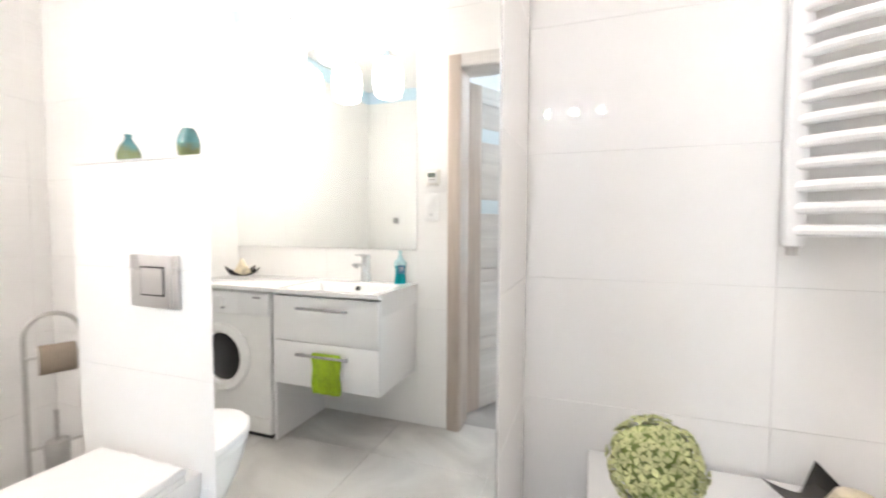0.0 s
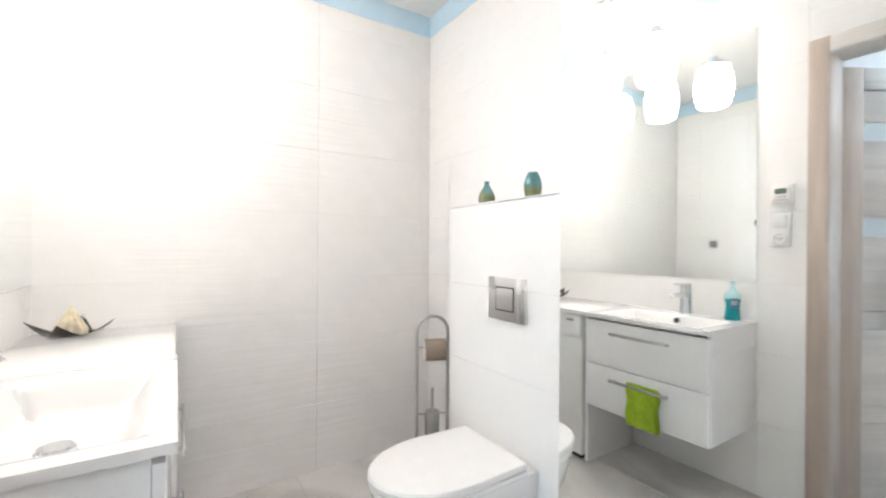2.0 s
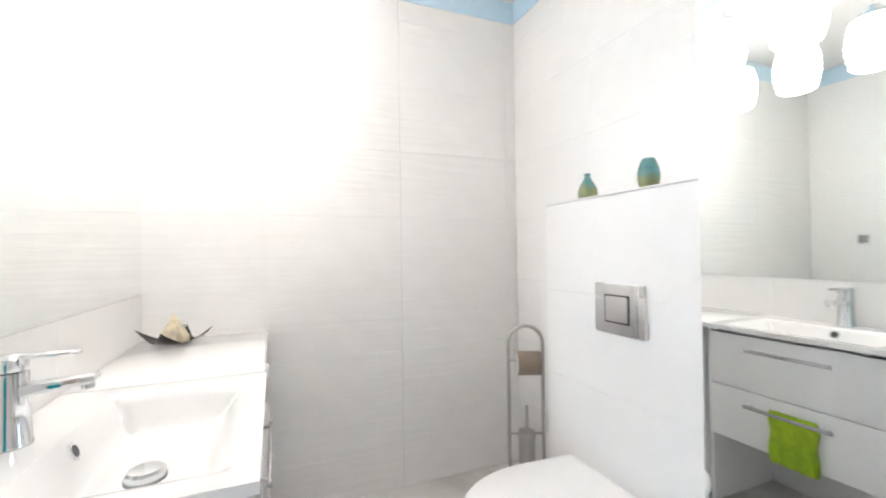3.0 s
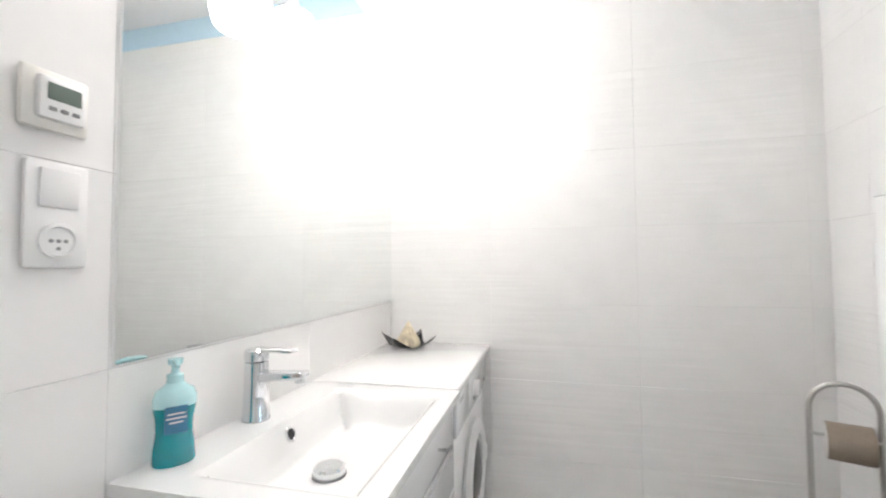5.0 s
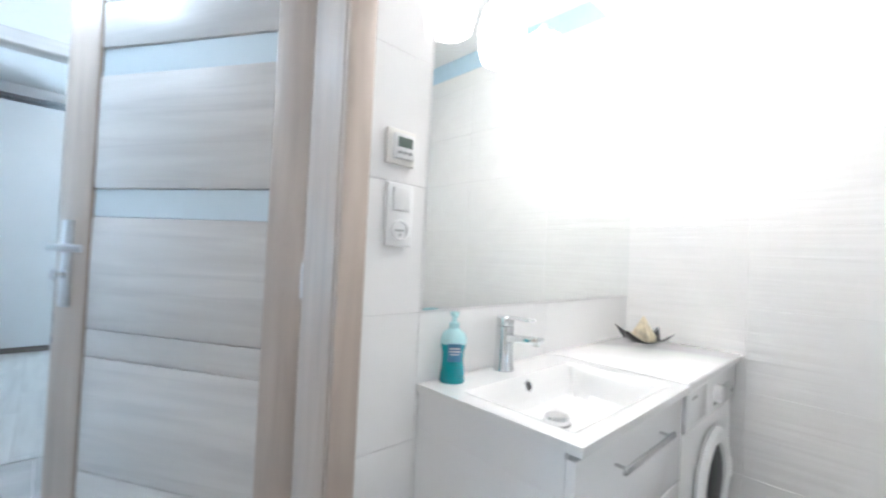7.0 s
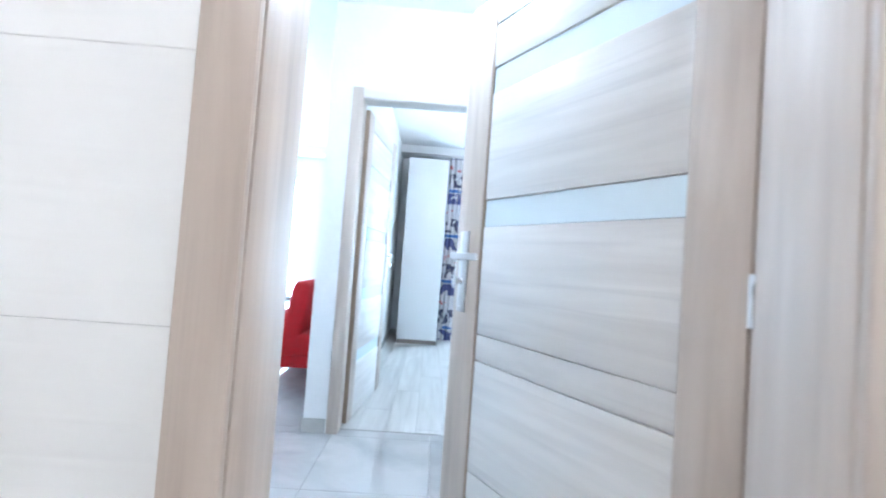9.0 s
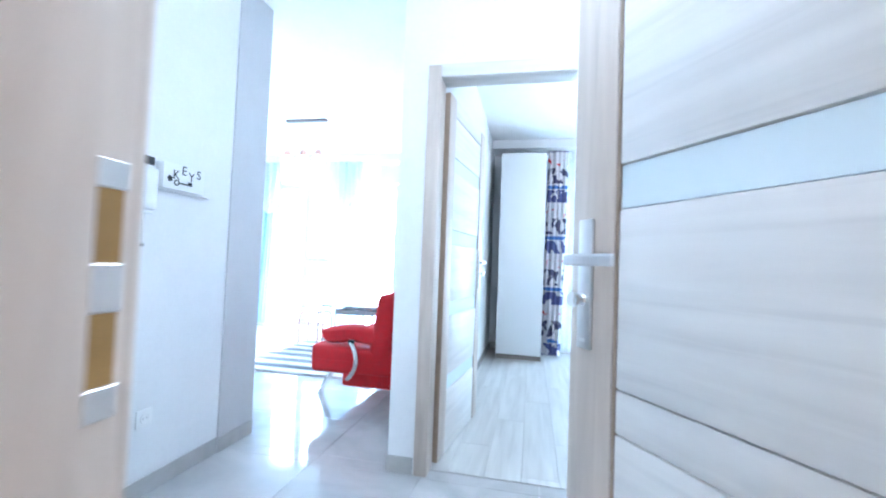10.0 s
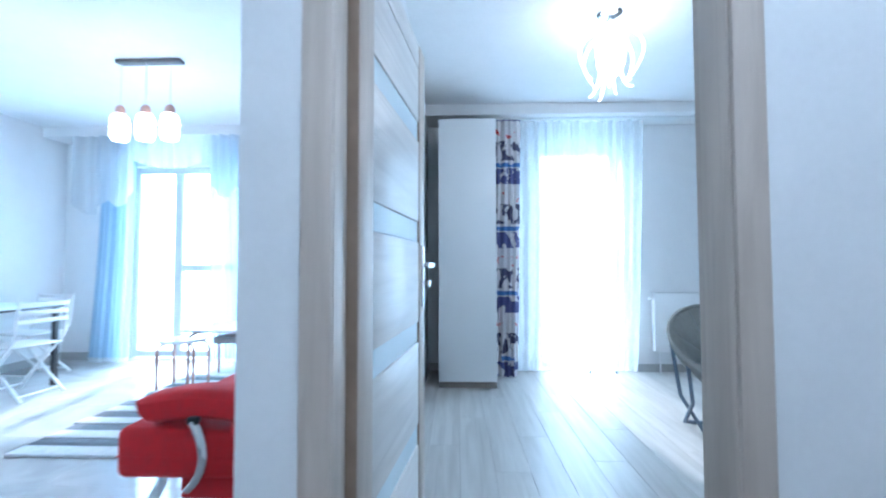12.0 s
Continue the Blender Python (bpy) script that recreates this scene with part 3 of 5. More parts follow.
def door_leaf(name, m, w, label, lever_dir, glass, clear_from, top):
    """A pale oak leaf with stiles, cross boards and narrow frosted strips. Its hinge edge is at x = 0."""
    root = thing(name, m, label, "door")
    t, sw = 0.04, 0.112
    fw = sw + max(0.0, w - 0.842)
    part("stile", B(0, -t, 0.012, sw, 0, top, 0.003), M["doorwood"], root)
    part("stile", B(w - fw + 0.008, -t, 0.012, w, 0, top, 0.003), M["doorwood"], root)
    part("groove", B(w - fw + 0.0005, -t + 0.003, 0.012, w - fw + 0.0075, -0.003, top), M["groove"], root, "brown groove beside the free stile")
    zs = [0.012]
    for a, b in sorted(glass):
        zs += [a, b]
    zs += [top]
    for i, (a, b) in enumerate(zip(zs, zs[1:])):
        if i % 2 and a < clear_from:
            part("narrow_board", B(sw + 0.001, -t + 0.004, a, w - fw - 0.0005, -0.004, b, 0.003), M["doorrail"], root)
        elif i % 2:
            part("glass_strip", B(sw, -t + 0.009, a, w - fw, -0.009, b), M["frost"], root, "frosted pale blue glass strip")
        elif b > 1.9:
            part("board", B(sw + 0.001, -t + 0.003, a + 0.002, w - fw - 0.0005, -0.003, b - 0.105, 0.004), M["doorrail"], root)
            part("rail", B(sw + 0.001, -t + 0.002, b - 0.1, w - fw - 0.0005, -0.002, b, 0.003), M["doorrail"], root)
        else:
            part("board", B(sw + 0.001, -t + 0.003, a + 0.002, w - fw - 0.0005, -0.003, b - 0.002, 0.004), M["doorrail"], root)
    part("edge_strip", B(w, -t + 0.004, 0.012, w + 0.0015, -0.004, top), M["groove"], root)
    part("seal", B(-0.0015, -t + 0.004, 0.012, 0, -0.004, top), M["groove"], root)
    lever(root, w - 0.05, 0, 1.116, 1, lever_dir)
    lever(root, w - 0.052, -t, 1.116, -1, lever_dir)
    part("latch_plate", B(w + 0.0015, -t / 2 - 0.011, 0.95, w + 0.003, -t / 2 + 0.011, 1.15), M["satin"], root)
    for z in (0.25, 1.02, 1.8):
        part("hinge", T([(-0.006, 0.004, z), (-0.006, 0.004, z + 0.09)], 0.006, 10), M["satin"], root)
    return root


door_frame("door_1", DX0, DX1, YS + 0.005, HALL_Y, DH, "pale oak door frame between bathroom and hall", (YS + 0.004, -0.415), 0.02)
door_frame("door_2", FX0, FX1, FY, FY - 0.15, FDH, "pale oak door frame of the bedroom", (FY - 0.001, FY - 0.108), 0.014)
near_leaf = door_leaf("door_leaf", pose(-0.368, -0.462, 0, 0, 0, -58.3), 0.862, "pale oak bathroom door leaf standing open into the hall", -1, GLASS, 1.0, 1.97)
far_leaf = door_leaf("door_leaf", pose(0.68, -2.512, 0, 0, 0, -97), 0.83, "pale oak bedroom door leaf standing open against the wall", -1, GLASS, 0.0, 2.062)

# strike plates in the bathroom door's jamb
strike = thing("strike_plate", pose(DX1 - 0.018, -0.436, 0), "satin steel strike plate with bare wood mortises in the door jamb", "strike plate")
for a, b in ((1.133, 1.149), (1.064, 1.091), (1.005, 1.023)):
    part("plate", B(-0.0025, -0.0095, a, 0.0, 0.0095, b, 0.0008, 1), M["satin"], strike)
for a, b in ((1.0915, 1.1325), (1.0235, 1.0635)):
    part("mortise", B(-0.0012, -0.0075, a, 0.0, 0.0075, b), M["brasshole"], strike)

# entrance door in the hall's side wall
ent = thing("door_3", pose(1.86, (EY0 + EY1) / 2, 0), "closed pale entrance door with a dark seal in a pale oak frame", "door")
ent["kind"] = "structure"
ew = (EY1 - EY0) / 2
for s in (-1, 1):
    part("architrave", B(-0.014, min(s * (ew + 0.057), s * (ew - 0.012)), 0, 0, max(s * (ew + 0.057), s * (ew - 0.012)), 2.115, 0.004), M["doorwood"], ent)
    part("jamb", B(-0.002, min(s * (ew - 0.012), s * ew), 0, 0.118, max(s * (ew - 0.012), s * ew), 2.05, 0.001), M["doorwood"], ent)
    part("stop", B(-0.012, min(s * (ew - 0.055), s * (ew - 0.0125)), 0, 0.05, max(s * (ew - 0.055), s * (ew - 0.0125)), 2.005, 0.004), M["pvc"], ent, "pale rebate of the frame")
    part("seal", B(0.0, min(s * (ew - 0.068), s * (ew - 0.0555)), 0, 0.04, max(s * (ew - 0.068), s * (ew - 0.0555)), 2.0), M["darkedge"], ent)
part("architrave", B(-0.014, -ew + 0.012, 2.048, 0, ew - 0.012, 2.115, 0.004), M["doorrail"], ent)
part("panel", B(0.006, -ew + 0.0685, 0.005, 0.05, ew - 0.0685, 2.0, 0.003), M["steelblue"], ent, "smooth pale door panel")
part("threshold", B(0.0, -ew + 0.012, 0.0, 0.1, ew - 0.012, 0.004), M["satin"], ent)
lever(ent, 0.0, 0.0, 1.05, 1, 1)
for ob in ent.children:
    if ob.name.startswith(("handle_plate", "lever", "thumb_turn", "plate_mark")):
        ob.matrix_local = Matrix.Translation((0.006, ew - 0.14, 0)) @ Matrix.Rotation(radians(90), 4, "Z")

# ---- bathroom things ----
def pendant(x, y):
    root = thing("pendant_lamp", pose(x, y, BH), "lit pendant lamp with a ribbed crystal shade and chrome canopy", "pendant lamp", "pendants over the washbasin")
    part("canopy", L([(0.0, 0.0), (0.062, 0.0), (0.062, -0.02), (0.055, -0.027), (0.0, -0.028)], seg=28), M["chrome"], root, "chrome ceiling canopy")
    part("cable", T([(0, 0, -0.02), (0, 0, -0.29)], 0.002, 6), M["satin"], root)
    part("cap", L([(0.0, -0.27), (0.024, -0.27), (0.028, -0.295), (0.06, -0.305), (0.064, -0.325), (0.0, -0.325)], seg=24), M["chrome"], root, "chrome lamp cap")
    prof = [(0.056, -0.322)]
    for i in range(7):
        z = -0.33 - i * 0.032
        r = 0.072 + 0.022 * math.sin(math.pi * (i + 0.6) / 7.4)
        prof += [(r, z), (r + 0.005, z - 0.014), (r - 0.004, z - 0.027)]
    prof += [(0.062, -0.556), (0.056, -0.548), (0.052, -0.53), (0.0, -0.528)]
    part("shade", L(prof, seg=48, ripple=16, depth=0.03), M["lampglass"], root, "glowing ribbed crystal shade")
    part("bulb", L([(0.0, -0.53), (0.03, -0.531), (0.044, -0.536), (0.04, -0.543), (0.02, -0.547), (0.0, -0.548)], seg=24), M["bulb"], root, "bright bulb in the open bottom of the shade")
    return root


for px in (-1.54, -1.235, -0.93):
    pendant(px, 0.03)

# Unseen lamp, added as fill light for the dim doorway end of the bathroom.
dl = thing("ceiling_lamp", pose(0.55, 0.66, BH), "unseen round lamp added as fill light near the bathroom doorway", "ceiling lamp")
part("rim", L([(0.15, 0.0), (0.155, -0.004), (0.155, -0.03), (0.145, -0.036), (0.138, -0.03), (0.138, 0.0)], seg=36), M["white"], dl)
part("diffuser", L([(0.137, -0.02), (0.13, -0.034), (0.1, -0.046), (0.0, -0.052)], seg=36), M["diffuser"], dl, "glowing face of the added fill lamp")

# vanity: cabinet, basin top, worktop over the washer
CZ = 0.812
VX0, VX1, VY0, VY1 = -1.216, -0.6, YS + 0.006, 0.188
van = thing("vanity_cabinet", pose((VX0 + VX1) / 2, (VY0 + VY1) / 2, 0.32), "white lacquered wall-hung vanity with two drawers and bar handles", "cabinet")
hw, hd = (VX1 - VX0) / 2 - 0.006, (VY1 - VY0) / 2
HZ = CZ - 0.32 - 0.0215
bm = B(-hw, -hd, 0.0, hw, hd - 0.03, HZ - 0.09, 0.002)
for x0, x1 in ((-hw, -hw + 0.016), (hw - 0.016, hw)):
    box(bm, x0, -hd, HZ - 0.092, x1, hd - 0.03, HZ, 0.001, 1)
box(bm, -hw + 0.0165, -hd, HZ - 0.092, hw - 0.0165, -hd + 0.016, HZ, 0.001, 1)
part("body", bm, M["white"], van)
for z0, z1 in ((0.004, 0.226), (0.230, 0.458)):
    dr = part("drawer", B(-hw + 0.001, hd - 0.029, z0, hw - 0.001, hd - 0.009, z1, 0.002), M["white"], van)
    bm = T([(-0.13, hd - 0.009, z1 - 0.055), (-0.13, hd + 0.018, z1 - 0.055)], 0.004, 8)
    sweep(bm, [(0.13, hd - 0.009, z1 - 0.055), (0.13, hd + 0.018, z1 - 0.055)], 0.004, 8)
    box(bm, -0.15, hd + 0.015, z1 - 0.062, 0.15, hd + 0.023, z1 - 0.048, 0.002)
    part("handle", bm, M["handlemetal"], dr, "slim chrome bar handle")


def basin_mesh(x0, y0, x1, y1, z, bx0, by0, bx1, by1, depth):
    """A slab with a smooth rectangular bowl sunk into it."""
    bm = bmesh.new()
    nx, ny = 56, 44
    top = {}
    for i in range(nx + 1):
        for j in range(ny + 1):
            x, y = x0 + (x1 - x0) * i / nx, y0 + (y1 - y0) * j / ny
            d = min(x - bx0, bx1 - x, y - by0, by1 - y)
            s = max(0, min(1, d / (0.05 if d == y - by0 else 0.085)))
            s = s * s * (3 - 2 * s)
            top[i, j] = bm.verts.new((x, y, z - depth * s))
    for i in range(nx):
        for j in range(ny):
            bm.faces.new((top[i, j], top[i + 1, j], top[i + 1, j + 1], top[i, j + 1]))
    ring = [top[i, 0] for i in range(nx + 1)] + [top[nx, j] for j in range(1, ny + 1)] + [top[i, ny] for i in range(nx - 1, -1, -1)] + [top[0, j] for j in range(ny - 1, 0, -1)]
    low = [bm.verts.new((v.co.x, v.co.y, z - 0.0195)) for v in ring]
    n = len(ring)
    for k in range(n):
        bm.faces.new((ring[k], ring[(k + 1) % n], low[(k + 1) % n], low[k]))
    return bm


bas = thing("washbasin", pose((VX0 + VX1) / 2, (VY0 + VY1) / 2, CZ), "white ceramic washbasin top with a shallow rectangular bowl", "washbasin")
bw = (VX1 - VX0) / 2
part("basin_top", basin_mesh(-bw, -hd, bw, hd + 0.008, 0, -bw + 0.05, -hd + 0.115, bw - 0.05, hd - 0.03, 0.082), M["ceramic"], bas)
bm = T([(0.012 * math.cos(a), 0, 0.012 * math.sin(a)) for a in [2 * math.pi * k / 16 for k in range(16)]], 0.003, 8, True)
ov = part("overflow_ring", bm, M["chrome"], bas, "chrome overflow ring")
ov.scale, ovh_scale = (1.2, 1.2, 1.2), (1.25, 1.0, 1.25)
ov.location, ov.rotation_euler = (0.006, -hd + 0.135, -0.0265), (radians(21), 0, 0)
ovh = part("overflow_hole", L([(0.0, 0.0), (0.011, 0.0), (0.011, 0.002), (0.0, 0.002)], seg=16, axis="y"), M["black"], bas)
ovh.scale = ovh_scale
ovh.location, ovh.rotation_euler = (0.006, -hd + 0.1355, -0.0268), (radians(21), 0, 0)
dr = part("drain_plug", L([(0.033, 0.0), (0.033, 0.01), (0.028, 0.015), (0.0, 0.017)], seg=28), M["chrome"], bas, "chrome drain plug")
dr.location = (0.05, 0.03, -0.0765)
dg = part("drain_gap", L([(0.0, 0.0), (0.035, 0.0), (0.035, 0.0045), (0.0, 0.0045)], seg=28), M["grey"], bas)
dg.location = (0.05, 0.03, -0.0815)

top = thing("worktop", pose((XW + VX0) / 2, (VY0 + VY1) / 2, CZ - 0.02), "white worktop lying over the washing machine", "worktop")
tw = (VX0 - XW) / 2
part("slab", B(-tw + 0.012, -hd, 0.0, tw - 0.004, hd, 0.023, 0.003), M["ceramic"], top)
part("front_edge", B(-tw + 0.012, hd + 0.0005, 0.002, tw - 0.004, hd + 0.0035, 0.021, 0.001, 1), M["white"], top)
part("joint_seal", B(tw - 0.0035, -hd + 0.002, 0.006, tw - 0.0005, hd, 0.0195), M["grey"], top, "narrow grey joint beside the basin")

tap = thing("faucet", pose(-0.902, -0.219, CZ) @ Matrix.Diagonal((1.08, 1.08, 1.1, 1)), "polished chrome single-lever basin mixer tap", "faucet")
part("body", L([(0.029, 0.0), (0.029, 0.005), (0.0275, 0.008), (0.025, 0.06), (0.024, 0.12), (0.0, 0.121)], seg=28), M["chrome"], tap)
bm = B(-0.017, 0.0, 0.078, 0.017, 0.118, 0.099, 0.005)
for v in bm.verts:
    if v.co.y > 0.05:
        v.co.z += 0.012 if v.co.z < 0.09 else 0.006
part("spout", bm, M["chrome"], tap)
part("aerator", L([(0.0105, 0.0), (0.0105, 0.012), (0.0, 0.012)], (0, 0.104, 0.082), 18), M["chrome"], tap)
bm = L([(0.0235, 0.1225), (0.0245, 0.126), (0.0245, 0.143), (0.019, 0.148), (0.0, 0.149)], seg=28)
lv = B(-0.013, 0.0, 0.141, 0.013, 0.092, 0.148, 0.003)
part("lever_base", bm, M["chrome"], tap)
part("lever", lv, M["chrome"], tap)

soap = thing("soap_bottle", pose(-0.686, -0.222, CZ, 0, 0, -38), "turquoise liquid soap bottle with a pump, standing on the washbasin", "soap bottle")
soap.scale = (1.03, 1.03, 0.94)
prof = [(0.0, 0.0), (0.031, 0.0), (0.033, 0.006), (0.0315, 0.03), (0.028, 0.06), (0.029, 0.085), (0.0335, 0.108)]
bm = L(prof, seg=28)
for v in bm.verts:
    v.co.y *= 0.72
part("liquid", bm, M["soap"], soap)
bm = L([(0.0335, 0.108), (0.034, 0.122), (0.029, 0.138), (0.017, 0.147), (0.014, 0.152), (0.0, 0.152)], seg=28)
for v in bm.verts:
    v.co.y *= 0.72
part("shoulder", bm, M["soapclear"], soap, "clear upper part of the bottle")
bm = B(-0.017, 0.0228, 0.062, 0.017, 0.0249, 0.112, 0.002)
lab = part("label", bm, M["label"], soap, "blue printed label")
for k, w in enumerate((0.026, 0.03, 0.02)):
    part("print_bar", B(-w / 2, 0.0252, 0.097 - k * 0.008, w / 2, 0.0257, 0.1 - k * 0.008), M["white"], lab)
part("collar", L([(0.013, 0.152), (0.013, 0.166), (0.006, 0.17), (0.006, 0.19), (0.0, 0.19)], seg=20), M["soapclear"], soap)
bm = L([(0.011, 0.186), (0.012, 0.196), (0.0, 0.199)], seg=18)
sweep(bm, [(0, 0.0, 0.193), (0, 0.02, 0.192), (0, 0.034, 0.187)], [0.006, 0.005, 0.0035], 10)
part("pump", bm, M["soapclear"], soap)


def dish(m, label):
    """A shallow square glass dish with upturned pointed corners."""
    n = 14
    bm = bmesh.new()
    g = {}
    for i in range(n + 1):
        for j in range(n + 1):
            u, v = 2 * i / n - 1, 2 * j / n - 1
            r = max(abs(u), abs(v))
            pinch = 1 - 0.24 * (1 - min(abs(u), abs(v)) / max(r, 1e-6)) * r
            z = 0.004 + 0.05 * (abs(u) * abs(v)) ** 1.6 + 0.012 * r * r
            g[i, j] = bm.verts.new((u * 0.092 * pinch, v * 0.092 * pinch, z))
    for i in range(n):
        for j in range(n):
            bm.faces.new((g[i, j], g[i + 1, j], g[i + 1, j + 1], g[i, j + 1]))
    bmesh.ops.solidify(bm, geom=bm.faces[:], thickness=0.005)
    return single("decorative_dish", bm, M["dish"], label, "dish", m=m)


dish(pose(-1.725, -0.125, CZ + 0.005, 0, 0, 38), "dark glass dish with upturned corners on the white worktop")
bm = bmesh.new()
seg = 40
rings = []
for z, r in ((0.0, 0.044), (0.02, 0.045), (0.05, 0.03), (0.082, 0.013), (0.104, 0.003)):
    rings.append([bm.verts.new((r * (1 + 0.13 * math.cos(9 * a)) * math.cos(a), r * (1 + 0.13 * math.cos(9 * a)) * math.sin(a), z)) for a in [2 * math.pi * k / seg for k in range(seg)]])
for A, C in zip(rings, rings[1:]):
    for k in range(seg):
        bm.faces.new((A[k], A[(k + 1) % seg], C[(k + 1) % seg], C[k]))
bm.faces.new(rings[0][::-1]), bm.faces.new(rings[-1])
single("sea_shell", bm, M["shell"], "ribbed ivory conical shell lying in the dark dish", "shell", m=pose(-1.725, -0.125, CZ + 0.016))

# washing machine
WX0, WX1 = -1.85, -1.25
wash = thing("washing_machine", pose((WX0 + WX1) / 2, -0.05, 0), "white front-loading washing machine under the worktop", "washing machine")
part("body", B(-0.3, -0.2, 0.02, 0.3, 0.215, CZ - 0.025, 0.008), M["plastic"], wash)
part("plinth", B(-0.292, -0.19, 0.0, 0.292, 0.205, 0.02), M["black"], wash)
part("kick_panel", B(-0.297, 0.215, 0.03, 0.297, 0.222, 0.11, 0.003), M["plastic"], wash)
panel = part("control_panel", B(-0.297, 0.214, 0.66, 0.297, 0.228, CZ - 0.03, 0.004), M["white"], wash)
part("detergent_drawer", B(0.1, 0.227, 0.675, 0.29, 0.2295, 0.775, 0.002), M["white"], panel)
part("knob", L([(0.03, 0.0), (0.03, 0.016), (0.026, 0.02), (0.0, 0.021)], (-0.02, 0.228, 0.72), 24, "y"), M["white"], panel)
part("display", B(-0.2, 0.227, 0.705, -0.1, 0.2295, 0.735, 0.001), M["grey"], panel)
for k in range(4):
    part("button", L([(0.007, 0.0), (0.007, 0.004), (0.0, 0.004)], (-0.26 + k * 0.02 - (0.0 if k < 2 else -0.2), 0.228, 0.69), 12, "y"), M["grey"], panel)
part("brand_bar", B(0.2, 0.2295, 0.75, 0.25, 0.2302, 0.76), M["grey"], panel)
bm = L([(0.135, 0.0), (0.165, 0.002), (0.17, 0.014), (0.16, 0.026), (0.135, 0.03), (0.12, 0.022), (0.118, 0.0)], (0, 0, 0), 48, "y")
ring = part("door_ring", bm, M["plastic"], wash, "white round washer door")
ring.location, ring.scale = (-0.015, 0.216, 0.42), (1.1, 1.0, 1.1)
gl = part("door_glass", L([(0.0, 0.03), (0.05, 0.028), (0.09, 0.02), (0.118, 0.008), (0.12, -0.001), (0.0, -0.001)], (0, 0, 0), 40, "y"), M["black"], ring, "dark bulging door glass")
part("door_latch", B(-0.172, 0.006, -0.03, -0.155, 0.03, 0.03, 0.004), M["plastic"], ring)

single("side_panel", B(VX0 - 0.02, VY0, 0.0, VX0 - 0.004, VY1 - 0.03, CZ - 0.022, 0.0015, 1), M["white"], "white floor-standing side panel between washing machine and vanity", "panel")

# wall-hung things on the south wall
wm = thing("vanity_mirror", pose((XW + 0.006 - 0.605) / 2, YS + 0.0036, 1.0), "large frameless mirror above the washbasin", "mirror")
mw = (-0.605 - XW - 0.01) / 2
part("mirror_glass", B(-mw, 0.0, 0.0, mw, 0.003, 1.2), M["mirror"], wm)
part("edge", B(mw, -0.001, 0.0, mw + 0.0015, 0.0031, 1.2), M["plastic"], wm)

th = thing("thermostat", pose(-0.507, YS + 0.005, 1.403), "cream wall thermostat with a small grey display", "thermostat")
part("base", B(-0.044, 0, -0.044, 0.044, 0.012, 0.044, 0.006), M["warmplastic"], th)
face = part("cover", B(-0.031, 0.011, -0.031, 0.031, 0.026, 0.031, 0.006), M["plastic"], th)
part("display", B(-0.022, 0.0255, -0.003, 0.022, 0.0268, 0.021, 0.0006), M["lcd"], face, "grey lcd display")
for k in range(3):
    part("button", B(-0.02 + 0.015 * k, 0.0255, -0.019, -0.01 + 0.015 * k, 0.0275, -0.013, 0.001), M["grey"], face)

sw = thing("light_switch", pose(-0.514, YS + 0.005, 1.239), "white double wall plate with a rocker switch above a socket", "switch")
part("plate", B(-0.041, 0, -0.0765, 0.041, 0.009, 0.0765, 0.004), M["plastic"], sw)
rk = B(-0.026, 0.008, 0.01, 0.026, 0.0155, 0.066, 0.002)
for v in rk.verts:
    if v.co.z < 0.03 and v.co.y > 0.01:
        v.co.y -= 0.004
part("rocker", rk, M["plastic"], sw)
part("socket_ring", L([(0.026, 0.0), (0.026, 0.006), (0.021, 0.007), (0.0195, 0.0025), (0.0, 0.0025)], (0, 0.008, -0.038), 32, "y"), M["plastic"], sw)
for dx, dz in ((-0.0095, 0), (0.0095, 0), (0, 0.0), (0.0, -0.011)):
    part("socket_hole", L([(0.0028, 0.0), (0.0028, 0.001), (0.0, 0.001)], (dx, 0.0108, -0.038 + dz), 10, "y"), M["grey"], sw)

wp = thing("wall_plate", pose(-1.571, YN - 0.0035, 1.2), "small square grey wall plate in the tiled recess", "wall plate")
part("frame", B(-0.038, -0.008, -0.038, 0.038, 0.0, 0.038, 0.003), M["satin"], wp)
part("insert", B(-0.026, -0.0105, -0.026, 0.026, -0.007, 0.026, 0.002), M["grey"], wp, "dark grey insert")

# towel on the lower handle
bm = bmesh.new()
n, mrow = 10, 22
g = {}
for i in range(n + 1):
    for j in range(mrow + 1):
        s = j / mrow * 0.31 - 0.155
        u = (i / n - 0.5) * 0.14
        wave = 0.004 * math.sin(9 * i / n * 2 + 1.3) * min(1, abs(s) * 9)
        y = (0.011 if s > 0 else -0.007) + wave
        z = -max(0, abs(s) - 0.012)
        g[i, j] = bm.verts.new((u + 0.02 * (s if s > 0 else 0) + 0.004 * math.sin(j * 0.9), y * (1 if abs(s) > 0.012 else abs(s) / 0.012), z + (0.009 if abs(s) < 0.012 else 0.0)))
for i in range(n):
    for j in range(mrow):
        bm.faces.new((g[i, j], g[i + 1, j], g[i + 1, j + 1], g[i, j + 1]))
bmesh.ops.solidify(bm, geom=bm.faces[:], thickness=0.004)
single("hand_towel", bm, M["towel"], "lime green hand towel hanging over a drawer handle", "towel", m=pose(-0.882, VY1 + 0.011, 0.32 + 0.226 - 0.048) @ Matrix.Diagonal((1.1, 1, 1.3, 1)))

# toilet
wc = thing("toilet", pose(-0.935, 1.23, 0), "white wall-hung toilet with its lid closed", "toilet")


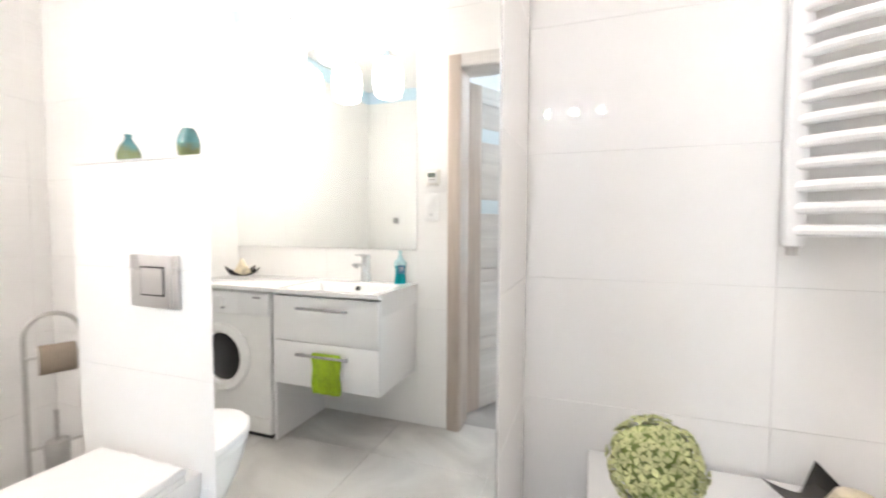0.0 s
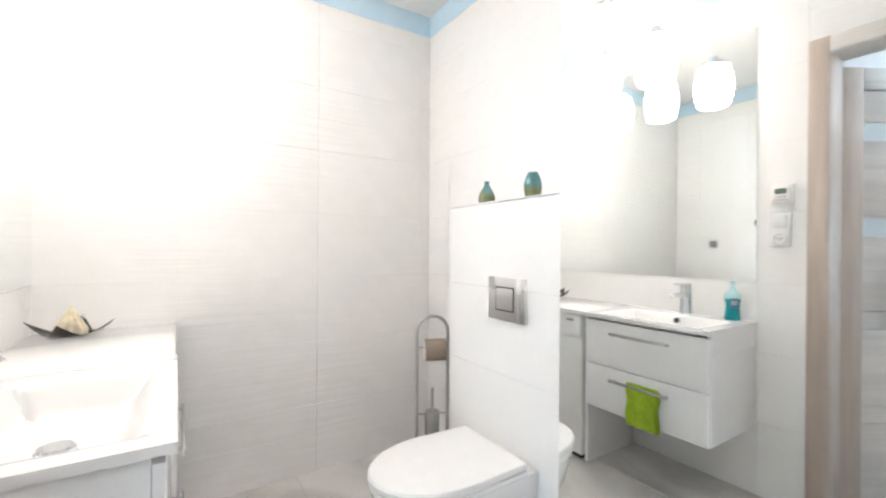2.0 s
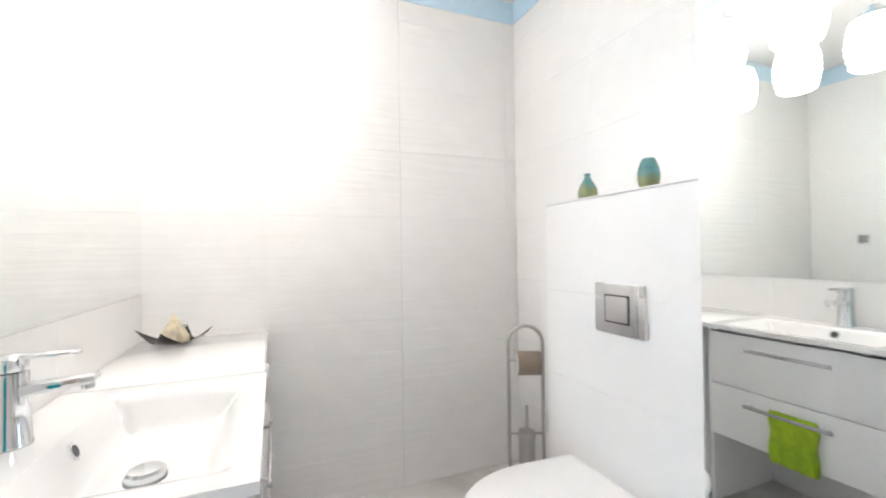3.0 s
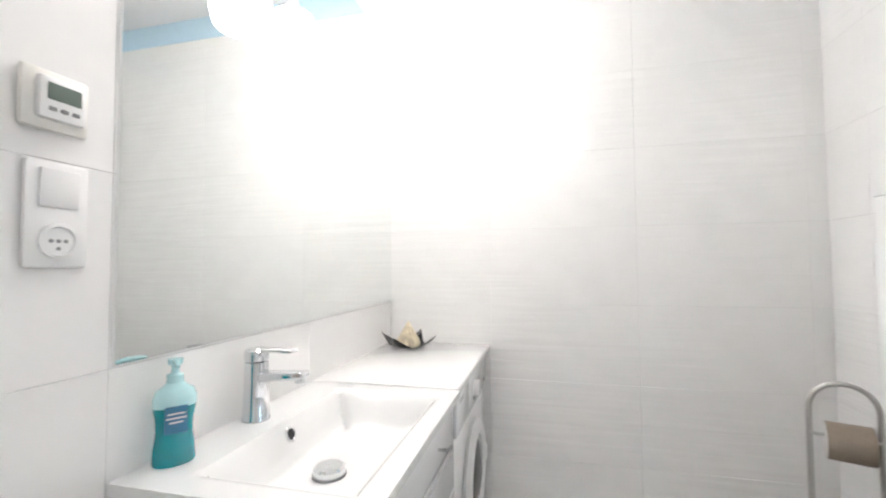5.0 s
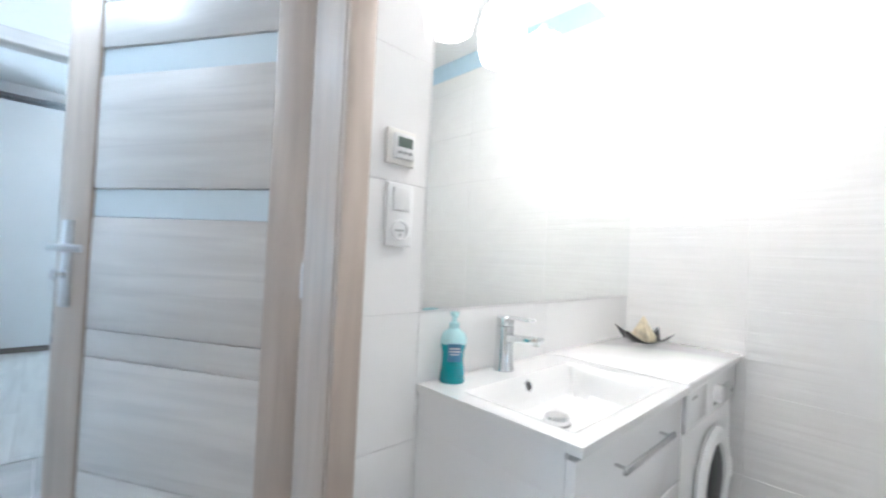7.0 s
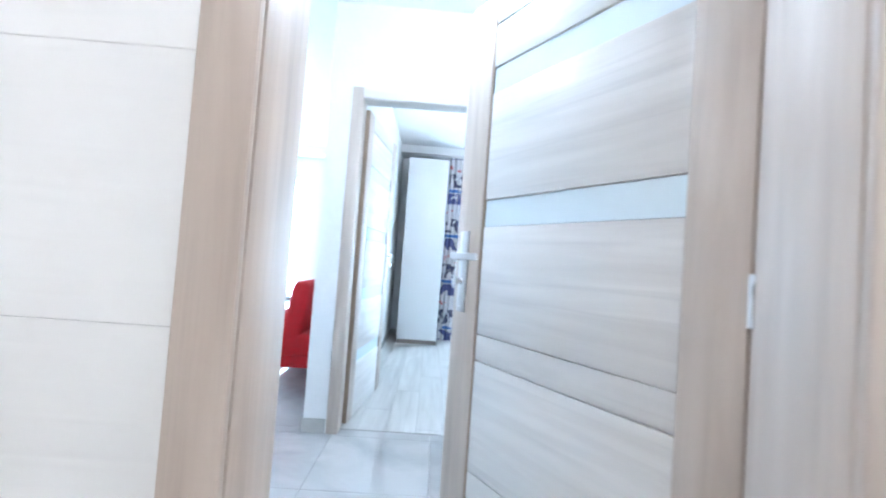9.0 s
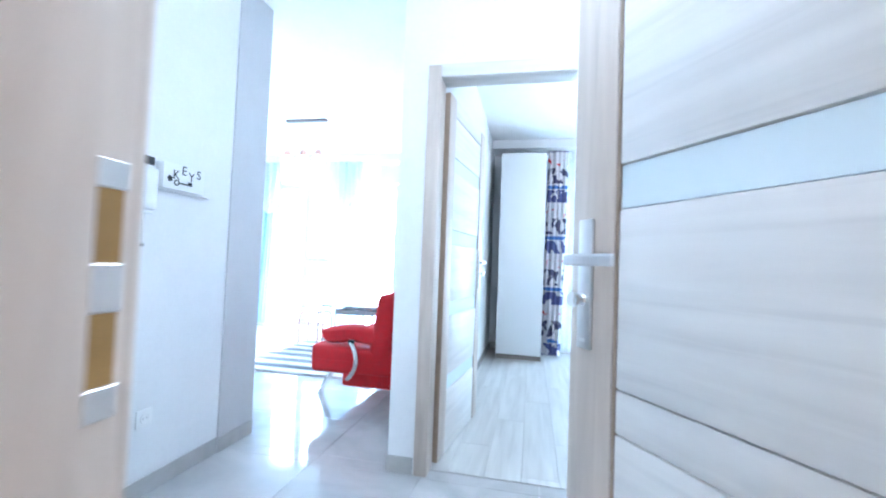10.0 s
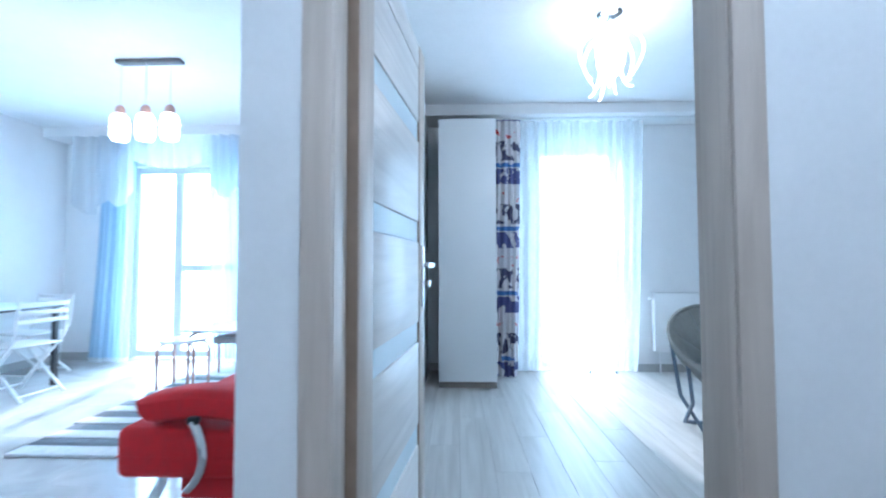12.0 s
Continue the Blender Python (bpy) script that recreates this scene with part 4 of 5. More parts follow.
def d_shape(w, length, n=40, back=0.0):
    """Outline of a toilet seat seen from above: straight at the wall, rounded in front."""
    pts = []
    for k in range(n + 1):
        a = math.pi * k / n
        pts.append((w / 2 * math.cos(a), -(length * 0.5) - (length * 0.5) * math.sin(a) ** 0.9))
    pts.append((-w / 2 * 0.94, -back))
    pts.append((w / 2 * 0.94, -back))
    return pts


def loft(bm, sections):
    rings = [[bm.verts.new(p) for p in s] for s in sections]
    n = len(rings[0])
    for A, C in zip(rings, rings[1:]):
        for k in range(n):
            bm.faces.new((A[k], A[(k + 1) % n], C[(k + 1) % n], C[k]))
    bm.faces.new(rings[0][::-1])
    bm.faces.new(rings[-1])
    return bm


def scaled(w, length, z, back=0.0):
    return [(x, y, z) for x, y in d_shape(w, length, back=back)]


bowl = loft(bmesh.new(), [scaled(0.22, 0.3, 0.07), scaled(0.25, 0.34, 0.11), scaled(0.3, 0.42, 0.2), scaled(0.345, 0.495, 0.3), scaled(0.36, 0.525, 0.37), scaled(0.36, 0.525, 0.392)])
part("bowl", bowl, M["ceramic"], wc)
seat = loft(bmesh.new(), [scaled(0.352, 0.52, 0.393, 0.055), scaled(0.368, 0.532, 0.396, 0.055), scaled(0.368, 0.532, 0.41, 0.055), scaled(0.36, 0.528, 0.413, 0.055)])
part("seat", seat, M["plastic"], wc)
lid = loft(bmesh.new(), [scaled(0.366, 0.532, 0.415, 0.055), scaled(0.374, 0.537, 0.418, 0.055), scaled(0.374, 0.537, 0.43, 0.055), scaled(0.366, 0.53, 0.437, 0.06), scaled(0.33, 0.5, 0.439, 0.075)])
part("lid", lid, M["plastic"], wc)
for s in (-1, 1):
    part("hinge", T([(s * 0.075 - 0.022, -0.035, 0.405), (s * 0.075 + 0.022, -0.035, 0.405)], 0.012, 14), M["plastic"], wc)

fp = thing("flush_plate", pose(-0.927, 1.23, 0.959), "satin silver flush plate with two square buttons", "flush plate")
part("plate", B(-0.101, -0.012, -0.08, 0.101, 0.0, 0.08, 0.003), M["satin"], fp)
part("gap", B(-0.056, -0.0125, -0.045, 0.046, -0.0115, 0.045), M["black"], fp)
part("button", B(-0.05, -0.017, -0.04, 0.04, -0.012, 0.04, 0.003), M["satin"], fp, "square flush button")
part("side_groove", B(0.066, -0.0124, -0.078, 0.08, -0.0115, 0.02), M["chrome"], fp, "narrow polished groove")
part("side_strip", B(0.06, -0.0135, 0.022, 0.082, -0.0115, 0.078, 0.001, 1), M["chrome"], fp, "polished side strip")


def vase(m, prof, label):
    root = thing("vase", m, label, "vase", "vases on the ledge")
    cut = 4
    part("lower_body", L(prof[:cut + 1], seg=30), M["glaze"], root, "olive glazed lower half")
    part("upper_body", L(prof[cut:], seg=30), M["glaze"], root, "teal glazed upper half")


vase(pose(-1.172, 1.322, 1.3315), [(0.0, 0.0), (0.022, 0.0), (0.034, 0.012), (0.037, 0.03), (0.034, 0.046), (0.025, 0.066), (0.014, 0.082), (0.0095, 0.094), (0.0125, 0.104), (0.009, 0.104), (0.007, 0.09), (0.0, 0.09)], "small drop-shaped ceramic vase glazed teal over olive")
vase(pose(-0.888, 1.315, 1.3315) @ Matrix.Diagonal((0.78, 0.78, 0.78, 1)), [(0.0, 0.0), (0.027, 0.0), (0.036, 0.015), (0.043, 0.045), (0.0435, 0.07), (0.039, 0.095), (0.03, 0.118), (0.023, 0.13), (0.02, 0.131), (0.018, 0.118), (0.0, 0.11)], "barrel-shaped ceramic vase glazed teal over olive")

# paper roll stand
SX, SY, SA, SH = -1.555, 1.285, 68, 0.803
st = thing("toilet_roll_stand", pose(SX, SY, 0, 0, 0, SA), "brushed steel floor stand with paper roll and toilet brush", "toilet roll stand")
part("base", L([(0.0, 0.0), (0.1, 0.0), (0.1, 0.01), (0.096, 0.014), (0.0, 0.014)], seg=36), M["steel"], st)
AW = 0.078
arch = [(-AW, 0, 0.012), (-AW, 0, 0.4), (-AW, 0, SH - AW)] + [(-AW * math.cos(a), 0, SH - AW + AW * math.sin(a)) for a in [math.pi * k / 12 for k in range(1, 12)]] + [(AW, 0, SH - AW), (AW, 0, 0.4), (AW, 0, 0.012)]
part("arch", T(arch, 0.008, 12), M["steel"], st)
part("roll_bar", T([(-AW, -0.01, SH - 0.155), (AW, -0.01, SH - 0.155)], 0.005, 8), M["steel"], st)
roll = part("paper_roll", L([(0.052, -0.052), (0.0535, -0.05), (0.0535, 0.05), (0.052, 0.052)], (0.008, -0.02, SH - 0.165), 32, "x"), M["paper"], st, "brown paper roll")
part("roll_end", L([(0.02, -0.0525), (0.051, -0.0525), (0.051, -0.0515), (0.02, -0.0515)], (0.008, -0.02, SH - 0.165), 32, "x"), M["whiteroll"], roll, "pale end of the roll")
part("cross_bar", T([(-AW, 0, 0.31), (AW, 0, 0.31)], 0.005, 8), M["steel"], st)
part("brush_cup", L([(0.036, 0.03), (0.037, 0.032), (0.037, 0.29), (0.034, 0.29), (0.034, 0.034), (0.0, 0.034)], (0, -0.005, 0), 30), M["steel"], st)
part("brush_lid", L([(0.039, 0.285), (0.039, 0.318), (0.036, 0.325), (0.0, 0.327)], (0, -0.005, 0), 28), M["steel"], st)
part("brush_handle", T([(0, -0.005, 0.325), (0, -0.005, 0.44)], 0.007, 12), M["steel"], st)

# towel radiator on the north wall
rad = thing("towel_radiator", pose(0.965, YN - 0.005, 1.088), "white tubular towel radiator with bowed bars", "radiator")
for x in (-0.245, 0.245):
    part("upright", B(x - 0.019, -0.062, 0.0, x + 0.019, -0.028, 0.86, 0.008), M["white"], rad)
    part("foot", T([(x, -0.045, 0.002), (x, -0.045, -0.018)], 0.012, 12), M["steel"], rad)
    part("bracket", T([(x, -0.03, 0.1), (x, 0.0, 0.1)], 0.01, 10), M["white"], rad)
for k in range(18):
    z = 0.035 + k * 0.0455
    part("bar", T([(-0.245 + 0.49 * i / 20, -0.05 - 0.105 * math.sin(math.pi * i / 20) ** 0.7, z) for i in range(21)], 0.0125, 10), M["white"], rad)
hook = B(0.02, -0.178, 0.535, 0.062, -0.17, 0.63, 0.003)
box(hook, 0.035, -0.178, 0.52, 0.047, -0.169, 0.535, 0.002)
single("towel_hook", hook, M["plastic"], "white plastic hook clipped on a radiator bar", "hook", m=pose(0.9, YN - 0.005, 1.088))

# low cabinet with plant and dish
low = thing("low_cabinet", pose(0.83, 1.225, 0), "low white cabinet beneath the towel radiator", "cabinet")
part("body", B(-0.5, -0.2, 0.06, 0.5, 0.214, 0.535, 0.003), M["white"], low)
part("plinth", B(-0.48, -0.17, 0.0, 0.48, 0.21, 0.06), M["grey"], low)
part("top_board", B(-0.51, -0.215, 0.535, 0.51, 0.214, 0.56, 0.004), M["ceramic"], low)
for s in (-1, 1):
    part("door", B(-0.495 if s < 0 else 0.003, -0.218, 0.07, -0.003 if s < 0 else 0.495, -0.201, 0.528, 0.002), M["white"], low)

plant = thing("potted_plant", pose(0.43, 1.17, 0.5) @ Matrix.Translation((0.012, 0.03, 0.06)) @ Matrix.Diagonal((0.93, 0.93, 0.95, 1)), "round ball of pale lime flower heads in a small white pot", "plant")
part("pot", L([(0.0, 0.0), (0.04, 0.0), (0.052, 0.045), (0.056, 0.05), (0.05, 0.05), (0.046, 0.042), (0.0, 0.042)], seg=28), M["ceramic"], plant)
part("stem", T([(0, 0, 0.035), (0.004, 0, 0.1)], 0.008, 8), M["darkwood"], plant)
rng = random.Random(4)
bm = bmesh.new()
for k in range(170):
    zz = 1 - 2 * (k + 0.5) / 170
    a = k * 2.399963
    d = Vector((math.sqrt(1 - zz * zz) * math.cos(a), math.sqrt(1 - zz * zz) * math.sin(a), zz))
    c = Vector((0, 0, 0.118)) + d * (0.084 + rng.uniform(-0.006, 0.006))
    u = d.orthogonal().normalized()
    u.rotate(Matrix.Rotation(rng.uniform(0, 6.28), 3, d))
    w = d.cross(u)
    for q in range(4):
        p = u * math.cos(q * math.pi / 2) + w * math.sin(q * math.pi / 2)
        s = p.cross(d)
        r = rng.uniform(0.014, 0.021)
        vs = [bm.verts.new(c), bm.verts.new(c + p * r * 0.5 + s * r * 0.34 + d * 0.008), bm.verts.new(c + p * r + d * 0.004), bm.verts.new(c + p * r * 0.5 - s * r * 0.34 + d * 0.008)]
        bm.faces.new(vs)
part("flower_ball", bm, M["leaf"], plant, "ball of pale lime petals")
part("core", L([(0.0, 0.038), (0.05, 0.058), (0.077, 0.103), (0.077, 0.133), (0.05, 0.179), (0.0, 0.198)], seg=20), M["core"], plant)
dish(pose(0.785, 1.325, 0.562, 0, 0, 40) @ Matrix.Diagonal((1.0, 1.0, 0.8, 1)), "dark dish with upturned corners on the low cabinet")
single("pebble", L([(0.0, 0.0), (0.03, 0.004), (0.042, 0.02), (0.03, 0.04), (0.0, 0.046)], seg=24), M["shell"], "smooth pinkish stone lying in the dark dish", "stone", m=pose(0.8, 1.31, 0.57) @ Matrix.Diagonal((1.05, 1.05, 1.3, 1)))

# ---- hall things ----
def text_mesh(word, size, depth):
    cu = bpy.data.curves.new("word", "FONT")
    cu.body, cu.size, cu.extrude, cu.align_x, cu.align_y = word, size, depth, "CENTER", "CENTER"
    tmp = new("word", cu)
    bpy.context.view_layer.update()
    me = bpy.data.meshes.new_from_object(tmp.evaluated_get(bpy.context.evaluated_depsgraph_get()))
    bpy.data.objects.remove(tmp)
    return me


ON_EAST = Matrix(((0, 0, -1, 0), (-1, 0, 0, 0), (0, 1, 0, 0), (0, 0, 0, 1)))

ph = thing("entry_phone", pose(1.86, -1.748, 1.4), "white wall entry phone with handset and dark display", "entry phone")
part("base", B(-0.03, -0.042, -0.13, 0, 0.042, 0.13, 0.006), M["plastic"], ph)
hs = part("handset", B(-0.06, -0.034, -0.115, -0.031, 0.03, 0.07, 0.01), M["white"], ph)
part("display", B(-0.0335, -0.03, 0.085, -0.0295, 0.03, 0.122, 0.001), M["black"], ph, "dark display window")
part("lamp_dot", L([(0.003, 0.0), (0.003, -0.002), (0.0, -0.002)], (-0.0605, -0.025, -0.05), 10, "x"), M["frost"], ph)
part("cord", T(bend((-0.03, 0.012, -0.13), (-0.035, 0.012, -0.2), (-0.03, 0.006, -0.262), 8), 0.005, 8), M["plastic"], ph)
part("cord_end", B(-0.036, -0.002, -0.275, -0.024, 0.014, -0.262, 0.002), M["grey"], ph)

kr = thing("key_box", pose(1.86, -1.925, 1.455), "white key box lettered KEYS with a black key drawing", "key box")
part("box", B(-0.055, -0.12, -0.06, 0, 0.12, 0.06, 0.003), M["plastic"], kr)
part("ledge", B(-0.03, -0.19, -0.066, 0, 0.12, -0.06, 0.001), M["plastic"], kr)
for ch, y, z in (("K", 0.052, 0.008), ("E", 0.008, 0.035), ("Y", -0.036, 0.012), ("S", -0.08, 0.032)):
    me = text_mesh(ch, 0.06, 0.0008)
    me.materials.clear()
    me.materials.append(M["letter"])
    ob = new("letter", me)
    ob.parent = kr
    ob.matrix_local = Matrix.Translation((-0.0555, y, z)) @ ON_EAST
bm = T([(-0.056, 0.048 + 0.012 * math.cos(a), -0.026 + 0.012 * math.sin(a)) for a in [2 * math.pi * k / 16 for k in range(16)]], 0.0028, 6, True)
box(bm, -0.0575, -0.04, -0.029, -0.055, 0.036, -0.023)
box(bm, -0.0575, -0.04, -0.023, -0.055, -0.018, -0.012)
part("key_drawing", bm, M["letter"], kr, "black drawn key")
part("flower_mark", L([(0.014, 0.0), (0.014, -0.0015), (0.0, -0.0015)], (-0.055, 0.085, -0.012), 12, "x", 5, 0.25), M["letter"], kr)


def wall_socket(y, z, label):
    so = thing("wall_socket", pose(1.86, y, z), label, "socket", "sockets on the hall wall")
    part("plate", B(-0.009, -0.04, -0.04, 0, 0.04, 0.04, 0.003), M["plastic"], so)
    part("well", L([(0.022, 0.0), (0.022, -0.003), (0.019, -0.003), (0.018, -0.0015), (0.0, -0.0015)], (-0.009, 0, 0), 24, "x"), M["plastic"], so)
    for d in (-0.0095, 0.0095):
        part("hole", L([(0.003, 0.0), (0.003, -0.001), (0.0, -0.001)], (-0.0102, d, 0), 10, "x"), M["grey"], so)


wall_socket(-1.676, 0.352, "white wall socket low on the hall wall")
wall_socket(-1.83, 0.352, "white wall socket low on the hall wall")

hl = thing("hall_ceiling_lamp", pose(0.06, -1.15, RH), "chrome ceiling bar with five small lit globes on stems", "ceiling lamp")
part("bar", B(-0.47, -0.03, -0.03, 0.46, 0.03, 0.0, 0.004), M["chrome"], hl)
for x in (-0.349, -0.244, -0.126, 0.116, 0.336):
    part("socket", L([(0.008, -0.03), (0.008, -0.53), (0.018, -0.54), (0.0, -0.56)], (x, 0, 0), 16), M["chrome"], hl)
    part("globe", L([(0.0, -0.555), (0.02, -0.562), (0.028, -0.58), (0.026, -0.598), (0.015, -0.611), (0.0, -0.614)], (x, 0, 0), 20), M["hallglow"], hl, "small lit glass globe")

# ---- bedroom ----
wr = thing("wardrobe", pose(0.297, -5.25, 0), "tall white wardrobe with a plain front beside the window", "wardrobe")
# Carcass coloured black in place of the shadow in the gap beside it.
part("body", B(-0.262, -0.58, 0.06, 0.262, -0.022, 2.44, 0.002), M["black"], wr, "wardrobe carcass blackened to stand in for the shadow gap at its side")
part("plinth", B(-0.262, -0.56, 0.0, 0.262, -0.012, 0.058, 0.002), M["darkwood"], wr)
part("door", B(-0.262, -0.02, 0.062, 0.262, 0.0, 2.455, 0.002), M["wardrobe"], wr, "plain white wardrobe front")


def drape(x0, x1, z0, z1, y, folds, deep, top=None, seed=1, thick=0.0, nz=26, hang=0.0):
    """Hanging cloth with folds; top gives other x limits for its upper edge."""
    rng = random.Random(seed)
    ph = [rng.uniform(0, 6.28) for _ in range(4)]
    n = folds * 10
    bm = bmesh.new()
    g = {}
    t0, t1 = top or (x0, x1)
    for j in range(nz + 1):
        v = j / nz
        for i in range(n + 1):
            u = i / n
            a, b = x0 + (t0 - x0) * v ** 0.8, x1 + (t1 - x1) * v ** 0.8
            uu = u + 0.018 * math.sin(2 * math.pi * u * 2 + ph[0]) + 0.01 * math.sin(6 * v + ph[1]) * math.sin(math.pi * u)
            d = deep * (0.75 + 0.25 * math.sin(3 * v + ph[2])) * math.sin(2 * math.pi * folds * uu + ph[3] + 0.5 * math.sin(2.2 * v)) + deep * 0.35 * math.sin(2 * math.pi * folds * 0.37 * u + ph[1])
            sag = hang * math.sin(math.pi * u) * (1 - v)
            g[i, j] = bm.verts.new((a + (b - a) * u, y + d, z0 + (z1 - z0) * v - sag))
    for j in range(nz):
        for i in range(n):
            bm.faces.new((g[i, j], g[i + 1, j], g[i + 1, j + 1], g[i, j + 1]))
    if thick:
        bmesh.ops.solidify(bm, geom=bm.faces[:], thickness=thick)
    return bm


single("curtain", drape(-0.205, 0.03, 0.015, 2.572, -5.62, 4, 0.028, (-0.25, -0.0), 3, 0.0015), M["print"], "white bedroom curtain printed in navy, blue and red", "curtain")
single("tulle_curtain", drape(-1.4, -0.2, 0.06, 2.572, -5.68, 13, 0.022, (-1.5, -0.2), 5), M["tulle"], "sheer white tulle curtain before the balcony window", "curtain")
single("curtain_rail", B(-2.9, -5.69, 2.573, 0.5, -5.6, 2.585, 0.002), M["pvc"], "white curtain rail under the ceiling beam", "curtain rail")


def casement(name, x0, x1, z0, z1, y, bars, cross, label):
    """White window with frame, panes between its bars, and a cross bar in some panes."""
    w = thing(name, pose((x0 + x1) / 2, y, z0), label, "window")
    w["kind"] = "structure"
    c = (x0 + x1) / 2
    f = 0.07
    fr = part("window_frame", B(x0 - c, -0.035, 0, x0 - c + f, 0.035, z1 - z0, 0.004), M["pvc"], w)
    part("window_frame", B(x1 - c - f, -0.035, 0, x1 - c, 0.035, z1 - z0, 0.004), M["pvc"], w)
    part("window_frame", B(x0 - c + f, -0.035, 0, x1 - c - f, 0.035, f, 0.004), M["pvc"], w)
    part("window_frame", B(x0 - c + f, -0.035, z1 - z0 - f, x1 - c - f, 0.035, z1 - z0, 0.004), M["pvc"], w)
    xs = [x0 + f] + sorted(bars) + [x1 - f]
    for b in bars:
        part("mullion", B(b - c - 0.05, -0.04, f, b - c + 0.05, 0.04, z1 - z0 - f, 0.004), M["pvc"], w)
    for i, (a, b) in enumerate(zip(xs, xs[1:])):
        pa = part("pane", B(a - c, -0.006, f, b - c, 0.006, z1 - z0 - f), M["pane"], w)
        pa.visible_shadow = False
        if i in cross:
            part("cross_bar", B(a - c + 0.05, -0.038, cross[i] - 0.04, b - c - 0.05, 0.038, cross[i] + 0.04, 0.004), M["pvc"], w)
    return w


casement("window_1", BWX0, BWX1, 0.02, BWZ, BY - 0.12, [-1.3], {}, "white balcony window of the bedroom")
part_w = casement("window_2", LWX0, LWX1, 0.02, 2.3, LY - 0.12, [3.76, 3.0], {1: 1.06}, "tall white living room windows")

pr = thing("panel_radiator", pose(-1.98, BY, 0.225), "white flat panel radiator under the bedroom window wall", "radiator")
part("panel", B(-0.36, 0.03, 0, 0.36, 0.045, 0.59, 0.004), M["white"], pr)
part("panel", B(-0.36, 0.085, 0, 0.36, 0.1, 0.59, 0.004), M["white"], pr)
part("grille", B(-0.36, 0.03, 0.59, 0.36, 0.1, 0.6, 0.002), M["white"], pr)
for s in (-1, 1):
    part("side_cover", B(s * 0.362 - 0.003, 0.03, 0.01, s * 0.362 + 0.003, 0.1, 0.595, 0.001), M["white"], pr)
part("valve", T([(0.37, 0.065, 0.54), (0.41, 0.065, 0.54)], 0.016, 14), M["plastic"], pr)
for s in (-0.25, 0.25):
    part("bracket", B(s - 0.02, 0, 0.1, s + 0.02, 0.03, 0.5), M["white"], pr)
    part("pipe", T([(s + 0.05, 0.06, -0.225), (s + 0.05, 0.06, 0.0)], 0.008, 10), M["white"], pr)

mc = thing("moon_chair", pose(-1.42, -4.42, 0), "grey padded round folding chair on dark tube legs", "chair")
MR = 0.38
tilt = Matrix.Rotation(radians(-38), 3, "X")


def chair_point(r, a, up):
    """A point of the bowl-shaped seat, r from 0 to 1; up: height over its middle surface."""
    puff = 0.035 * abs(math.cos(4 * a)) * math.sin(math.pi * min(1, r * 1.02)) ** 0.5
    return tilt @ Vector((MR * r * math.cos(a), MR * r * math.sin(a), 0.2 * r ** 2 + up * (0.05 + puff) * math.sqrt(max(0.0, 1 - r ** 6)))) + Vector((0, 0, 0.42))


bm = bmesh.new()
side = []
for up in (1, -1):
    g = [[bm.verts.new(chair_point(k / 10, 2 * math.pi * q / 48, up)) for q in range(48)] for k in range(1, 11)]
    for A, C in zip(g, g[1:]):
        for q in range(48):
            bm.faces.new((A[q], A[(q + 1) % 48], C[(q + 1) % 48], C[q]) if up > 0 else (A[q], C[q], C[(q + 1) % 48], A[(q + 1) % 48]))
    bm.faces.new(g[0] if up > 0 else g[0][::-1])
    side.append(g[-1])
bmesh.ops.remove_doubles(bm, verts=bm.verts[:], dist=0.0005)
part("padded_seat", bm, M["greycloth"], mc)
rim = [chair_point(1.0, 2 * math.pi * q / 32, 0) for q in range(32)]
part("rim_tube", T(rim, 0.016, 8, True), M["greycloth"], mc)
for q in range(8):
    part("quilt_seam", T([chair_point(k / 10, math.pi * (2 * q + 1) / 8, 1.02) for k in range(2, 10)], 0.004, 6), M["grey"], mc)
for s in (-1, 1):
    fx = s * 0.24
    part("leg", T([rim[2 if s > 0 else 14], Vector((s * 0.26, 0.12, 0.2)), Vector((fx, -0.02, 0.03)), Vector((fx * 0.6, -0.05, 0.013))], 0.013, 8), M["tubegrey"], mc)
    part("leg", T([rim[30 if s > 0 else 18], Vector((s * 0.25, -0.05, 0.2)), Vector((fx, 0.24, 0.03)), Vector((fx * 0.6, 0.26, 0.013))], 0.013, 8), M["tubegrey"], mc)
part("foot_tube", T([(-0.16, -0.05, 0.013), (0.16, -0.05, 0.013)], 0.013, 8), M["tubegrey"], mc)
part("foot_tube", T([(-0.16, 0.26, 0.013), (0.16, 0.26, 0.013)], 0.013, 8), M["tubegrey"], mc)

